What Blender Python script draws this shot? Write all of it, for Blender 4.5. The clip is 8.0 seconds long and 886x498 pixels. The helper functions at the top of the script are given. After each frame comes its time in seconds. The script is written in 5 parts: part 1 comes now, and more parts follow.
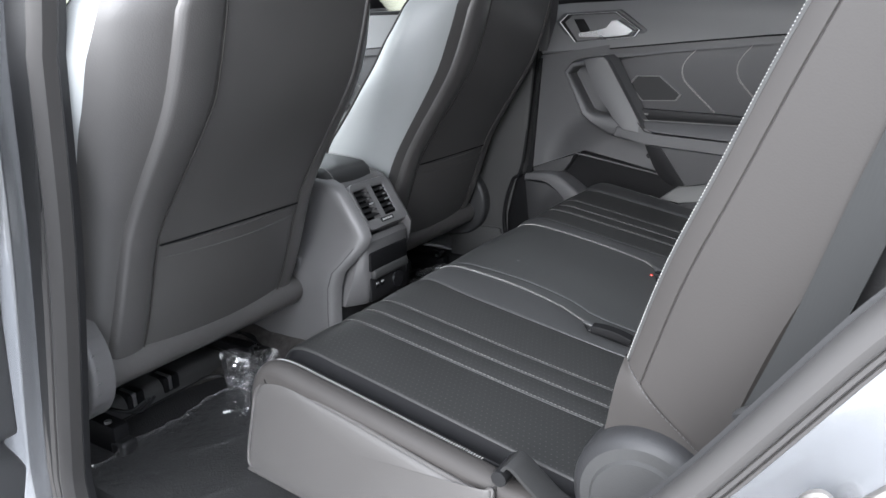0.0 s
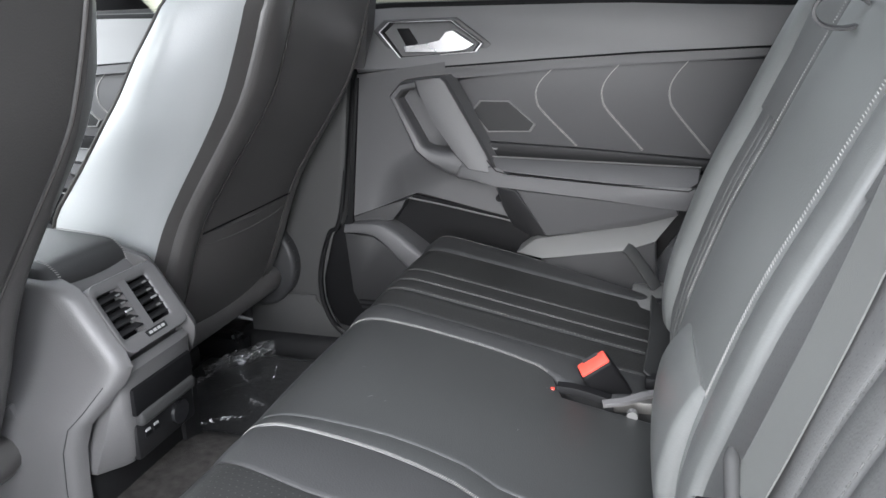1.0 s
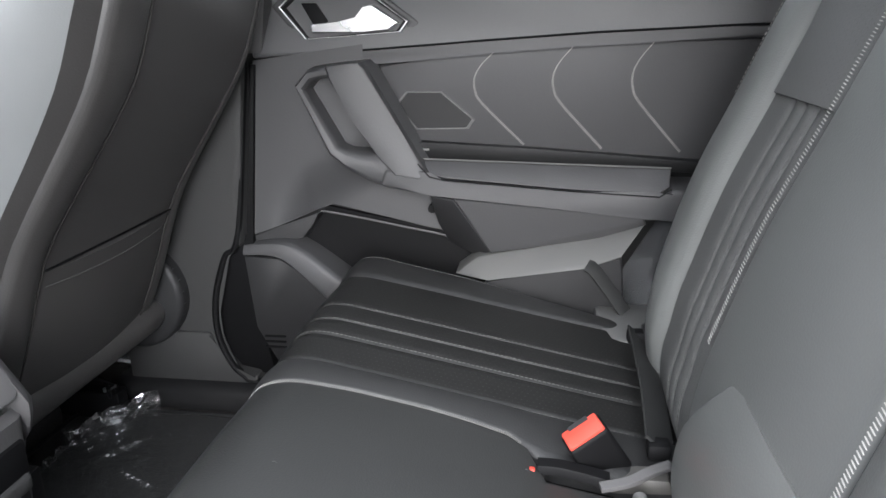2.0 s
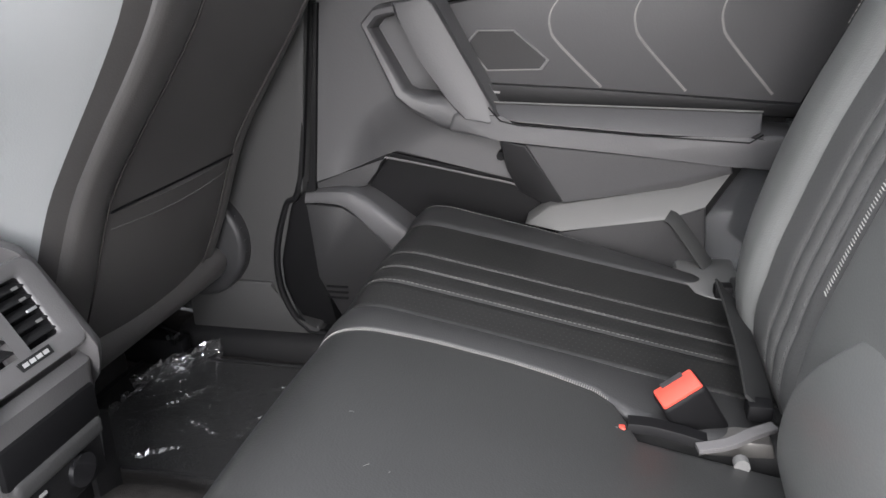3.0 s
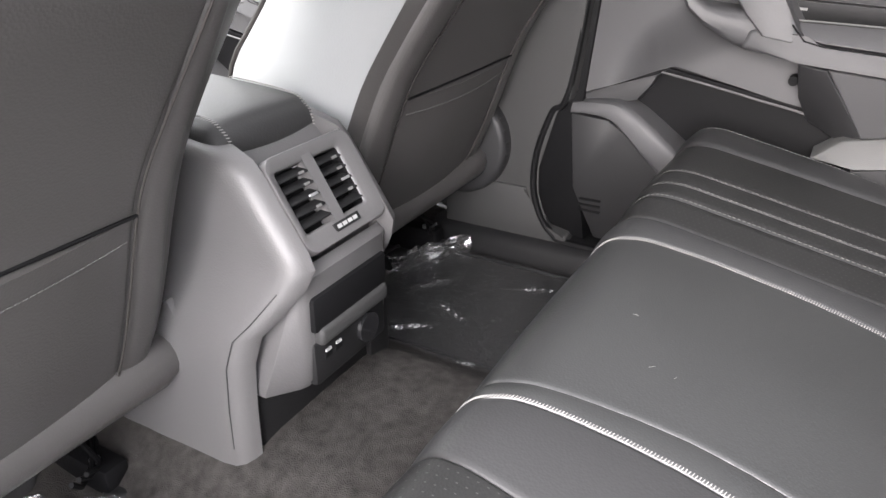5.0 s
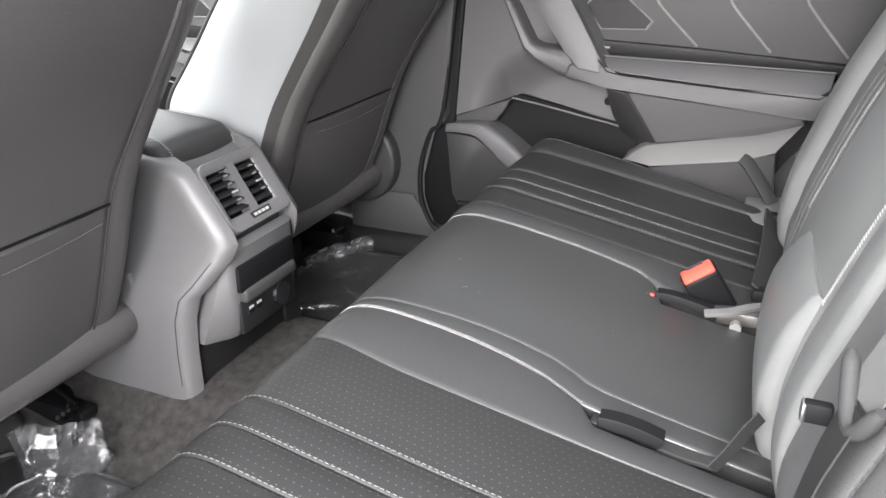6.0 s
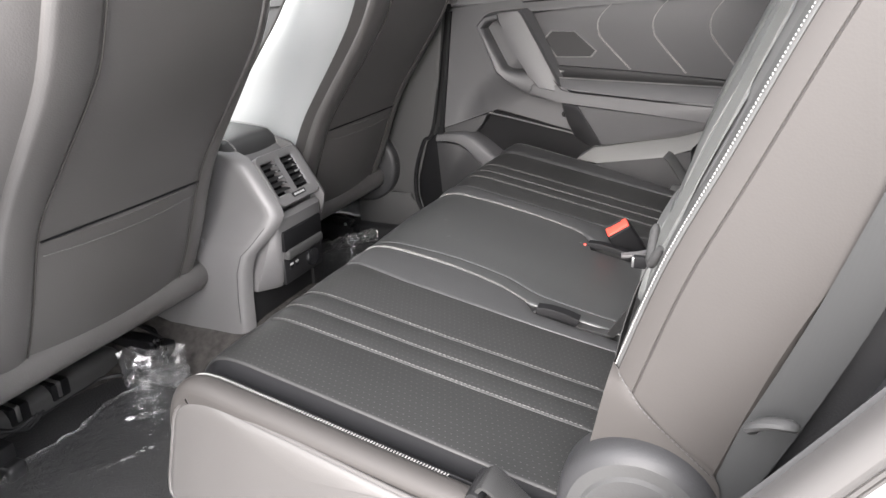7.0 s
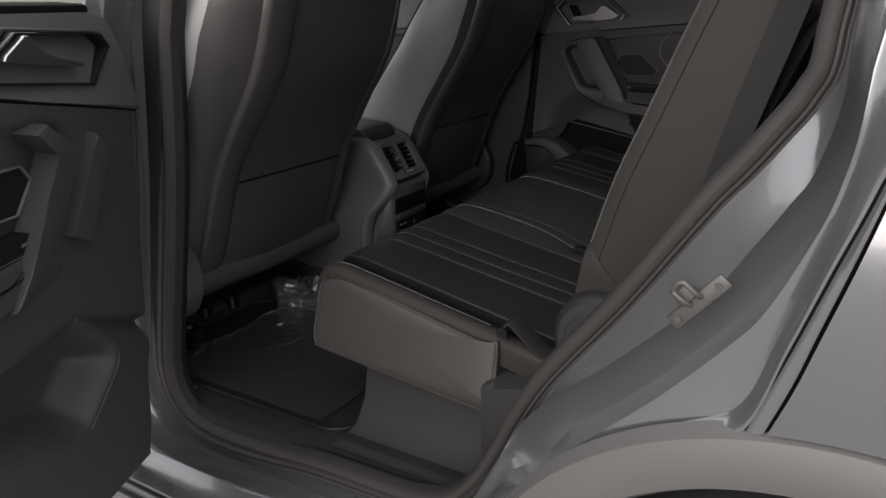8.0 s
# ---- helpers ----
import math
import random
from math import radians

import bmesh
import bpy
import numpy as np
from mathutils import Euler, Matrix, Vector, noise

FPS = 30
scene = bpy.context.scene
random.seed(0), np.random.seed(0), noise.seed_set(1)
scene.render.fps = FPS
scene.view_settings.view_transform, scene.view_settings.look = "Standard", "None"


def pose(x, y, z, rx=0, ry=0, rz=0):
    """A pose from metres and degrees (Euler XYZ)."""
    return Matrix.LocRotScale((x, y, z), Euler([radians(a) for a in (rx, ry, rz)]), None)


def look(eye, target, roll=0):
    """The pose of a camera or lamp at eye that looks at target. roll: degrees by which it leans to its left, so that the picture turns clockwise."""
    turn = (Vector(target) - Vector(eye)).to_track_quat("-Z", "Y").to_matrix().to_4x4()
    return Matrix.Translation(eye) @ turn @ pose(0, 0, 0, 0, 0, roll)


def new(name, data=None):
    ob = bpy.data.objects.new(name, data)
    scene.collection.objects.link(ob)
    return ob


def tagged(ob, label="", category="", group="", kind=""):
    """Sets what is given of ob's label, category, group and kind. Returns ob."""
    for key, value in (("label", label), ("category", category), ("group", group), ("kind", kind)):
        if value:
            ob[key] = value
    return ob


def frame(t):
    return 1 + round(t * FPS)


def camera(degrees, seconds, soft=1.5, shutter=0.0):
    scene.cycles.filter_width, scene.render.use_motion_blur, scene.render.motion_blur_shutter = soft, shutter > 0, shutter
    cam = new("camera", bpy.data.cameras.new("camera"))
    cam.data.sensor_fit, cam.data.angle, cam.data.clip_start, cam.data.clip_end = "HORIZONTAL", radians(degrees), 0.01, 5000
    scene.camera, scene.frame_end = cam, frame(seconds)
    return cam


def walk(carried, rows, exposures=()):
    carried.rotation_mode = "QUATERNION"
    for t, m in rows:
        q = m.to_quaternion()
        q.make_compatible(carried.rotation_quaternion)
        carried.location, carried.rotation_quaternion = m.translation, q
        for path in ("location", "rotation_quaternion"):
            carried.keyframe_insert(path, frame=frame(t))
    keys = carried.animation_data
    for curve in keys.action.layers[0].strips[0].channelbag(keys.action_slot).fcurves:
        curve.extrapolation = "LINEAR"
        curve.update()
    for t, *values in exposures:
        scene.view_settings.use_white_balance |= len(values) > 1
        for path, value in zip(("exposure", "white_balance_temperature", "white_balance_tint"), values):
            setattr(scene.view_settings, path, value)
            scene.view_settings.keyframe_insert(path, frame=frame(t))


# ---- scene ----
cam = camera(62.0, 8.0)
PATH = [
    (0, (0.748, -1.332, 1.238), (-0.282, 0.28, 0.654), -2.0),
    (0.5, (0.531, -1.129, 1.255), (-0.189, 0.644, 0.672), -1.8),
    (1, (0.447, -0.874, 1.25), (-0.074, 0.965, 0.662), -1.1),
    (1.5, (0.374, -0.68, 1.225), (0.033, 1.202, 0.64), -0.7),
    (1.7, (0.361, -0.616, 1.218), (0.083, 1.276, 0.631), -0.6),
    (2.8, (0.282, -0.574, 1.167), (0.004, 1.301, 0.527), -1.1),
    (3, (0.289, -0.555, 1.167), (-0.105, 1.28, 0.476), -1.3),
    (3.5, (0.266, -0.592, 1.159), (-0.343, 1.149, 0.386), -1.4),
    (4, (0.22, -0.589, 1.14), (-0.578, 1.046, 0.308), -1.4),
    (4.2, (0.193, -0.568, 1.131), (-0.658, 1.032, 0.285), -1.3),
    (5.3, (0.244, -0.662, 1.173), (-0.643, 0.9, 0.295), -0.3),
    (5.5, (0.312, -0.719, 1.191), (-0.546, 0.876, 0.342), -0.4),
    (6, (0.44, -0.868, 1.214), (-0.303, 0.808, 0.415), -0.8),
    (6.5, (0.511, -1.055, 1.244), (-0.18, 0.663, 0.488), -1.6),
    (7, (0.621, -1.258, 1.253), (-0.124, 0.454, 0.534), -1.5),
    (7.2, (0.698, -1.333, 1.245), (-0.09, 0.369, 0.55), -1.4),
    (7.5, (0.81, -1.452, 1.24), (-0.058, 0.221, 0.573), -1.3),
    (8, (0.924, -1.672, 1.252), (-0.103, -0.076, 0.622), -1.6),
]
EXPOSURES = [(0.0, 3.42, 5950, 10), (1.0, 3.92, 6020, 10), (1.5, 3.78, 6050, 10), (3.0, 3.98, 6250, 13), (4.2, 4.0, 6600, 16), (5.5, 4.70, 6350, 14), (6.5, 4.28, 6400, 12), (7.2, 4.16, 6500, 13),
             (7.5, 3.53, 6500, 13), (7.8, 1.70, 6600, 14), (8.0, 1.06, 6650, 14)]
walk(cam, [(t, look(eye, target, roll)) for t, eye, target, roll in PATH], EXPOSURES)

# ---- light: bright overcast sky, soft sun from the open door's side ----
world = bpy.data.worlds.new("sky")
scene.world = world
world.use_nodes = True
wn, wl = world.node_tree.nodes, world.node_tree.links
sky = wn.new("ShaderNodeTexSky")
sky.sky_type, sky.sun_disc = "NISHITA", False
sky.sun_elevation, sky.sun_rotation = radians(23), radians(177)
sky.air_density, sky.dust_density = 1.0, 4.0
cloud = wn.new("ShaderNodeMix")            # thin even cloud over the clear sky
cloud.data_type = "RGBA"
cloud.inputs["Factor"].default_value = 0.93
cloud.inputs["B"].default_value = (4.75, 4.75, 4.78, 1)
wl.new(sky.outputs["Color"], cloud.inputs["A"])
wl.new(cloud.outputs["Result"], wn["Background"].inputs["Color"])
wn["Background"].inputs["Strength"].default_value = 0.15
sun = new("sun", bpy.data.lights.new("sun", "SUN"))
sun.data.energy, sun.data.angle, sun.data.color = 0.95, radians(50), (1.0, 0.99, 0.98)
sun.matrix_world = look((0.25, -4.2, 2.7), (0, 0, 0.9))


# ---- materials ----
def mat(name, color, rough=0.5, metal=0.0, grain=0.0, grain_size=300.0, stain=0.15, stain_size=4.0, coat=0.0, spec=0.5,
        rough_var=0.08):
    """A surface with fine relief (grain, in metres of height) and broad unevenness in tone and gloss."""
    m = bpy.data.materials.new(name)
    m.use_nodes = True
    n, l = m.node_tree.nodes, m.node_tree.links
    b = n["Principled BSDF"]
    b.inputs["Metallic"].default_value = metal
    b.inputs["Specular IOR Level"].default_value = spec
    b.inputs["Coat Weight"].default_value = coat
    b.inputs["Coat Roughness"].default_value = 0.05
    co = n.new("ShaderNodeTexCoord")
    broad = n.new("ShaderNodeTexNoise")
    broad.inputs["Scale"].default_value, broad.inputs["Detail"].default_value = stain_size, 5
    l.new(co.outputs["Object"], broad.inputs["Vector"])
    mix = n.new("ShaderNodeMix")
    mix.data_type = "RGBA"
    mix.inputs["A"].default_value = (*[c * (1 - stain) for c in color], 1)
    mix.inputs["B"].default_value = (*[min(1, c * (1 + stain)) for c in color], 1)
    l.new(broad.outputs["Fac"], mix.inputs["Factor"])
    l.new(mix.outputs["Result"], b.inputs["Base Color"])
    rr = n.new("ShaderNodeMapRange")
    rr.inputs["To Min"].default_value, rr.inputs["To Max"].default_value = rough - rough_var, rough + rough_var
    l.new(broad.outputs["Fac"], rr.inputs["Value"])
    l.new(rr.outputs["Result"], b.inputs["Roughness"])
    if grain:
        fine = n.new("ShaderNodeTexVoronoi")
        fine.inputs["Scale"].default_value = grain_size
        l.new(co.outputs["Object"], fine.inputs["Vector"])
        bump = n.new("ShaderNodeBump")
        bump.inputs["Distance"].default_value, bump.inputs["Strength"].default_value = grain, 0.6
        l.new(fine.outputs["Distance"], bump.inputs["Height"])
        l.new(bump.outputs["Normal"], b.inputs["Normal"])
    return m


def math_node(n, l, op, a, b=None):
    k = n.new("ShaderNodeMath")
    k.operation = op
    for i, v in enumerate((a, b)):
        if v is None:
            continue
        if isinstance(v, (int, float)):
            k.inputs[i].default_value = v
        else:
            l.new(v, k.inputs[i])
    return k.outputs[0]


def perforated(name, color, rough, axes=(0, 1), pitch=(0.0080, 0.0095), hole=0.072):
    """Leather with staggered rows of pin holes, dotted lighter for the glint on their edges, plus grain."""
    m = mat(name, color, rough, grain=0.0002, grain_size=420, stain=0.2, spec=0.25)
    n, l = m.node_tree.nodes, m.node_tree.links
    b = n["Principled BSDF"]
    co = n.new("ShaderNodeTexCoord")
    sep = n.new("ShaderNodeSeparateXYZ")
    l.new(co.outputs["Object"], sep.inputs[0])
    u = math_node(n, l, "DIVIDE", sep.outputs[axes[0]], pitch[0])
    v = math_node(n, l, "DIVIDE", sep.outputs[axes[1]], pitch[1])
    row = math_node(n, l, "FLOOR", v)
    u = math_node(n, l, "ADD", u, math_node(n, l, "MULTIPLY", row, 0.5))
    du = math_node(n, l, "SUBTRACT", math_node(n, l, "FRACT", u), 0.5)
    du = math_node(n, l, "MULTIPLY", du, 0.55)
    dv = math_node(n, l, "SUBTRACT", math_node(n, l, "FRACT", v), 0.5)
    dv = math_node(n, l, "MULTIPLY", dv, pitch[1] / pitch[0])
    d = math_node(n, l, "SQRT", math_node(n, l, "ADD", math_node(n, l, "MULTIPLY", du, du), math_node(n, l, "MULTIPLY", dv, dv)))
    dot = math_node(n, l, "LESS_THAN", d, hole)
    mix = n.new("ShaderNodeMix")
    mix.data_type = "RGBA"
    old = b.inputs["Base Color"].links[0].from_socket
    l.new(dot, mix.inputs["Factor"])
    l.new(old, mix.inputs["A"])
    mix.inputs["B"].default_value = (0.054, 0.054, 0.052, 1)
    l.new(mix.outputs["Result"], b.inputs["Base Color"])
    return m


def webbing(name, color, rib=0.0003):
    """Woven belt with fine lengthwise ribs."""
    m = mat(name, color, 0.7, stain=0.1, spec=0.2)
    n, l = m.node_tree.nodes, m.node_tree.links
    co = n.new("ShaderNodeTexCoord")
    wave = n.new("ShaderNodeTexWave")
    wave.inputs["Scale"].default_value, wave.inputs["Distortion"].default_value = 260, 0.3
    wave.bands_direction = "Y"
    l.new(co.outputs["Object"], wave.inputs["Vector"])
    bump = n.new("ShaderNodeBump")
    bump.inputs["Distance"].default_value, bump.inputs["Strength"].default_value = rib, 0.4
    l.new(wave.outputs["Fac"], bump.inputs["Height"])
    l.new(bump.outputs["Normal"], n["Principled BSDF"].inputs["Normal"])
    return m


def clear(name, tint, rough, alpha_mix, haze=0.0):
    """Thin clear film or glass: mostly see-through, with a gloss on top."""
    m = bpy.data.materials.new(name)
    m.use_nodes = True
    n, l = m.node_tree.nodes, m.node_tree.links
    gloss, through_, mix = n.new("ShaderNodeBsdfGlossy"), n.new("ShaderNodeBsdfTransparent"), n.new("ShaderNodeMixShader")
    gloss.inputs["Roughness"].default_value = rough
    through_.inputs["Color"].default_value = (*tint, 1)
    fres = n.new("ShaderNodeFresnel")
    fres.inputs["IOR"].default_value = 1.5
    fac = math_node(n, l, "MAXIMUM", fres.outputs[0], alpha_mix)
    l.new(fac, mix.inputs[0])
    l.new(through_.outputs[0], mix.inputs[1])
    l.new(gloss.outputs[0], mix.inputs[2])
    if haze:
        dull, both = n.new("ShaderNodeBsdfDiffuse"), n.new("ShaderNodeMixShader")
        dull.inputs["Color"].default_value = (0.8, 0.8, 0.8, 1)
        both.inputs[0].default_value = haze
        l.new(mix.outputs[0], both.inputs[1])
        l.new(dull.outputs[0], both.inputs[2])
        l.new(both.outputs[0], n["Material Output"].inputs["Surface"])
    else:
        l.new(mix.outputs[0], n["Material Output"].inputs["Surface"])
    return m


LEATHER = mat("black_leather", (0.019, 0.019, 0.0193), 0.52, grain=0.0002, grain_size=380, stain=0.2, spec=0.45)
LEATHER_C = mat("smooth_leather", (0.019, 0.0194, 0.0192), 0.38, grain=0.0002, grain_size=420, stain=0.25, spec=0.6)
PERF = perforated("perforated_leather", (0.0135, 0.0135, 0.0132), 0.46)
# Paler copy of the perforated leather, for the light on the backrest.
PERF_LIT = perforated("perforated_leather_lit", (0.092, 0.092, 0.091), 0.52, axes=(2, 1))
VINYL = mat("grey_vinyl", (0.026, 0.0236, 0.0222), 0.62, grain=0.00008, grain_size=420, stain=0.12, stain_size=9, spec=0.3)
# Paler copy of the grey vinyl, for the light on the cushion's end.
VINYL_LIT = mat("grey_vinyl_lit", (0.042, 0.0395, 0.038), 0.50, grain=0.0001, grain_size=420, stain=0.12, stain_size=9)
# Dark side leather in a pale tone that stands for daylight sheen.
SIDE_SHEEN = mat("side_leather_sheen", (0.30, 0.31, 0.31), 0.40, grain=0.0002, grain_size=420, stain=0.08, spec=0.7)
SOFT = mat("soft_door_plastic", (0.054, 0.054, 0.056), 0.52, grain=0.0002, grain_size=260, stain=0.1, spec=0.36)
# Door lining paled for the light that its upward lean catches.
UPPER = mat("upper_lining_lit", (0.105, 0.105, 0.108), 0.5, grain=0.0002, grain_size=260, stain=0.1, spec=0.4)
HARD = mat("hard_grey_plastic", (0.076, 0.074, 0.075), 0.44, grain=0.0002, grain_size=420, stain=0.12)
# Seat leather paled to carry the light that falls on the backrest.
BACK_LIT = mat("backrest_leather_lit", (0.108, 0.111, 0.109), 0.44, grain=0.0002, grain_size=400, stain=0.15, stain_size=7, spec=0.5)
# Same leather paled less, where the near edge already catches light.
BOLSTER = mat("bolster_leather_lit", (0.052, 0.0525, 0.0515), 0.56, grain=0.0002, grain_size=400, stain=0.15, stain_size=7, spec=0.35)
DRUM = mat("matt_grey_plastic", (0.031, 0.031, 0.031), 0.65, grain=0.0003, grain_size=300, stain=0.15, spec=0.3)
DARK = mat("dark_plastic", (0.010, 0.010, 0.0105), 0.48, grain=0.0002, grain_size=380, stain=0.15, spec=0.22)
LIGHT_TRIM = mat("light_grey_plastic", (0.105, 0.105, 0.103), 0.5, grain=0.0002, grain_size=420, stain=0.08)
PIANO = mat("gloss_black", (0.012, 0.012, 0.013), 0.12, coat=0.6, stain=0.1, rough_var=0.03)
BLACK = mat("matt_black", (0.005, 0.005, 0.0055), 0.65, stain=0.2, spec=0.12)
CHROME = mat("satin_chrome", (0.66, 0.66, 0.67), 0.30, metal=1.0, stain=0.05)
STEEL = mat("bright_steel", (0.42, 0.42, 0.42), 0.36, metal=1.0, stain=0.15, stain_size=40)
THREAD = mat("white_thread", (0.27, 0.265, 0.255), 0.8, stain=0.2, stain_size=60, spec=0.2)
THREAD_G = mat("grey_thread", (0.085, 0.085, 0.082), 0.7, stain=0.2, stain_size=60)
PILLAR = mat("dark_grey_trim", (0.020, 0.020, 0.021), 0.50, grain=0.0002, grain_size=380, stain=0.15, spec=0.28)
CARPET = mat("charcoal_carpet", (0.044, 0.041, 0.039), 0.95, grain=0.006, grain_size=800, stain=0.8, stain_size=60, spec=0.08)
RUBBER = mat("rubber_mat", (0.020, 0.020, 0.0205), 0.55, grain=0.001, grain_size=300, stain=0.25, spec=0.25)
SEAL = mat("seal_rubber", (0.041, 0.039, 0.038), 0.62, stain=0.15, spec=0.3)
PAINT = mat("silver_paint", (0.24, 0.246, 0.256), 0.20, metal=0.7, coat=1.0, stain=0.03, rough_var=0.02)
RED = mat("red_button", (0.50, 0.050, 0.032), 0.45, stain=0.08)
BELT = webbing("grey_webbing", (0.085, 0.087, 0.084))
BELT_D = webbing("black_webbing", (0.020, 0.020, 0.020))
BELT_S = webbing("dark_grey_webbing", (0.022, 0.0225, 0.0225), 0.0001)
FRONT_LEATHER = mat("front_seat_leather", (0.056, 0.0535, 0.0525), 0.42, grain=0.0002, grain_size=380, stain=0.2, stain_size=6, spec=0.5)
ZINC = mat("dull_zinc", (0.11, 0.106, 0.100), 0.5, metal=0.5, stain=0.25, stain_size=50)
LINER = mat("pale_headliner", (0.36, 0.355, 0.34), 0.9, grain=0.001, grain_size=500, stain=0.06)
ROOF_GLASS = clear("dark_roof_glass", (0.27, 0.273, 0.273), 0.02, 0.03)
GLASS = clear("tinted_glass", (0.86, 0.88, 0.84), 0.02, 0.03)
PRIVACY = clear("privacy_glass", (0.10, 0.103, 0.10), 0.02, 0.03)
FILM = clear("clear_film", (0.92, 0.92, 0.93), 0.06, 0.11, 0.028)
ASPHALT = mat("pale_concrete", (0.28, 0.278, 0.272), 0.9, grain=0.01, grain_size=60, stain=0.25, stain_size=0.6)
GRASS = mat("dry_grass", (0.14, 0.14, 0.105), 0.9, grain=0.03, grain_size=8, stain=0.3, stain_size=0.5)
WHITE_INK = mat("pale_print", (0.30, 0.30, 0.30), 0.6, stain=0.05)


# ---- mesh helpers ----
def part(name, bm, material, parent=None, label="", smooth=True):
    me = bpy.data.meshes.new(name)
    bmesh.ops.recalc_face_normals(bm, faces=bm.faces)
    if smooth:
        for f in bm.faces:
            f.smooth = True
        for e in bm.edges:
            if len(e.link_faces) == 2 and e.calc_face_angle(0) > radians(38):
                e.smooth = False
    bm.to_mesh(me)
    bm.free()
    me.materials.append(material)
    ob = new(name, me)
    ob.parent = parent
    if label:
        tagged(ob, label)
    return ob


def thing(name, label, category, at=(0, 0, 0), group="", kind=""):
    e = new(name)
    e.location = at
    e.empty_display_size = 0.05
    return tagged(e, label, category, group, kind)


def spline(points, n):
    """A smooth curve through points (Catmull-Rom), n samples."""
    p = np.array(points, float)
    p = np.vstack([2 * p[0] - p[1], p, 2 * p[-1] - p[-2]])
    out = []
    m = len(p) - 3
    for k in range(n):
        s = k / (n - 1) * m
        i = min(int(s), m - 1)
        f = s - i
        a, b, c, d = p[i:i + 4]
        out.append(0.5 * (2 * b + (c - a) * f + (2 * a - 5 * b + 4 * c - d) * f**2 + (3 * b - a - 3 * c + d) * f**3))
    return np.array(out)


def grid(rows, close_u=False, close_v=False, bm=None):
    """Quads over rows of points."""
    bm = bm or bmesh.new()
    v = [[bm.verts.new(p) for p in r] for r in rows]
    nu, nv = len(v), len(v[0])
    for i in range(nu - (not close_u)):
        for j in range(nv - (not close_v)):
            bm.faces.new((v[i][j], v[(i + 1) % nu][j], v[(i + 1) % nu][(j + 1) % nv], v[i][(j + 1) % nv]))
    return bm


def box(x0, x1, y0, y1, z0, z1, bevel=0.0, seg=2, bm=None):
    own = bm is None
    bm = bm or bmesh.new()
    r = bmesh.ops.create_cube(bm, size=1.0)
    for v in r["verts"]:
        v.co = Vector((x0 + (v.co.x + 0.5) * (x1 - x0), y0 + (v.co.y + 0.5) * (y1 - y0), z0 + (v.co.z + 0.5) * (z1 - z0)))
    if bevel:
        es = {e for v in r["verts"] for e in v.link_edges}
        bmesh.ops.bevel(bm, geom=list(es), offset=bevel, segments=seg, affect="EDGES", profile=0.5)
    return bm


def prism(poly, y0, y1, bevel=0.0, seg=2, taper=0.0, tilt=0.0):
    """A plate with the outline poly in x, z, from y0 (front) to y1 (back). tilt: how far y grows per metre of z over 1.0."""
    bm = bmesh.new()
    c = np.mean(poly, 0)
    f = [bm.verts.new((c[0] + (x - c[0]) * (1 - taper), y0 + tilt * (z - 1.0), c[1] + (z - c[1]) * (1 - taper))) for x, z in poly]
    b = [bm.verts.new((x, y1 + tilt * (z - 1.0), z)) for x, z in poly]
    n = len(poly)
    bm.faces.new(f)
    bm.faces.new(b[::-1])
    for i in range(n):
        bm.faces.new((f[i], b[i], b[(i + 1) % n], f[(i + 1) % n]))
    if bevel:
        front = [e for e in bm.edges if e.verts[0] in f and e.verts[1] in f]
        sides = [e for e in bm.edges if (e.verts[0] in f) != (e.verts[1] in f)]
        bmesh.ops.bevel(bm, geom=front + sides, offset=bevel, segments=seg, affect="EDGES", profile=0.5)
    return bm


def frame_prism(outer, inner, y0, y1, bevel=0.0):
    """A plate with a hole: outlines of the same number of corners, in x, z."""
    bm = bmesh.new()
    rows = []
    for poly, y in ((outer, y1), (outer, y0), (inner, y0), (inner, y1)):
        rows.append([(x, y, z) for x, z in poly])
    grid(rows, close_u=True, close_v=True, bm=bm)
    if bevel:
        es = [e for e in bm.edges if all(abs(v.co.y - y0) < 1e-6 for v in e.verts)]
        bmesh.ops.bevel(bm, geom=es, offset=bevel, segments=2, affect="EDGES", profile=0.5)
    return bm


def tube(path, r, sides=10, closed=False, flat=1.0, up=(0, 0, 1), bm=None, cap=True):
    """A round (or, with flat, oval) rod along path."""
    p = [Vector(q) for q in path]
    n = len(p)
    rows = []
    for i in range(n):
        a, b = (p[i - 1], p[(i + 1) % n]) if closed else (p[max(i - 1, 0)], p[min(i + 1, n - 1)])
        d = (b - a).normalized()
        s = d.cross(Vector(up))
        s = s.normalized() if s.length > 1e-6 else Vector((1, 0, 0))
        t = s.cross(d)
        rr = r[i] if isinstance(r, (list, tuple, np.ndarray)) else r
        rows.append([p[i] + s * math.cos(2 * math.pi * k / sides) * rr + t * math.sin(2 * math.pi * k / sides) * rr * flat for k in range(sides)])
    bm = grid(rows, close_u=closed, close_v=True, bm=bm)
    if cap and not closed:
        bm.verts.ensure_lookup_table()
        m = len(bm.verts)
        bm.faces.new(bm.verts[m - n * sides:m - (n - 1) * sides])
        bm.faces.new(bm.verts[m - sides:m])
    return bm


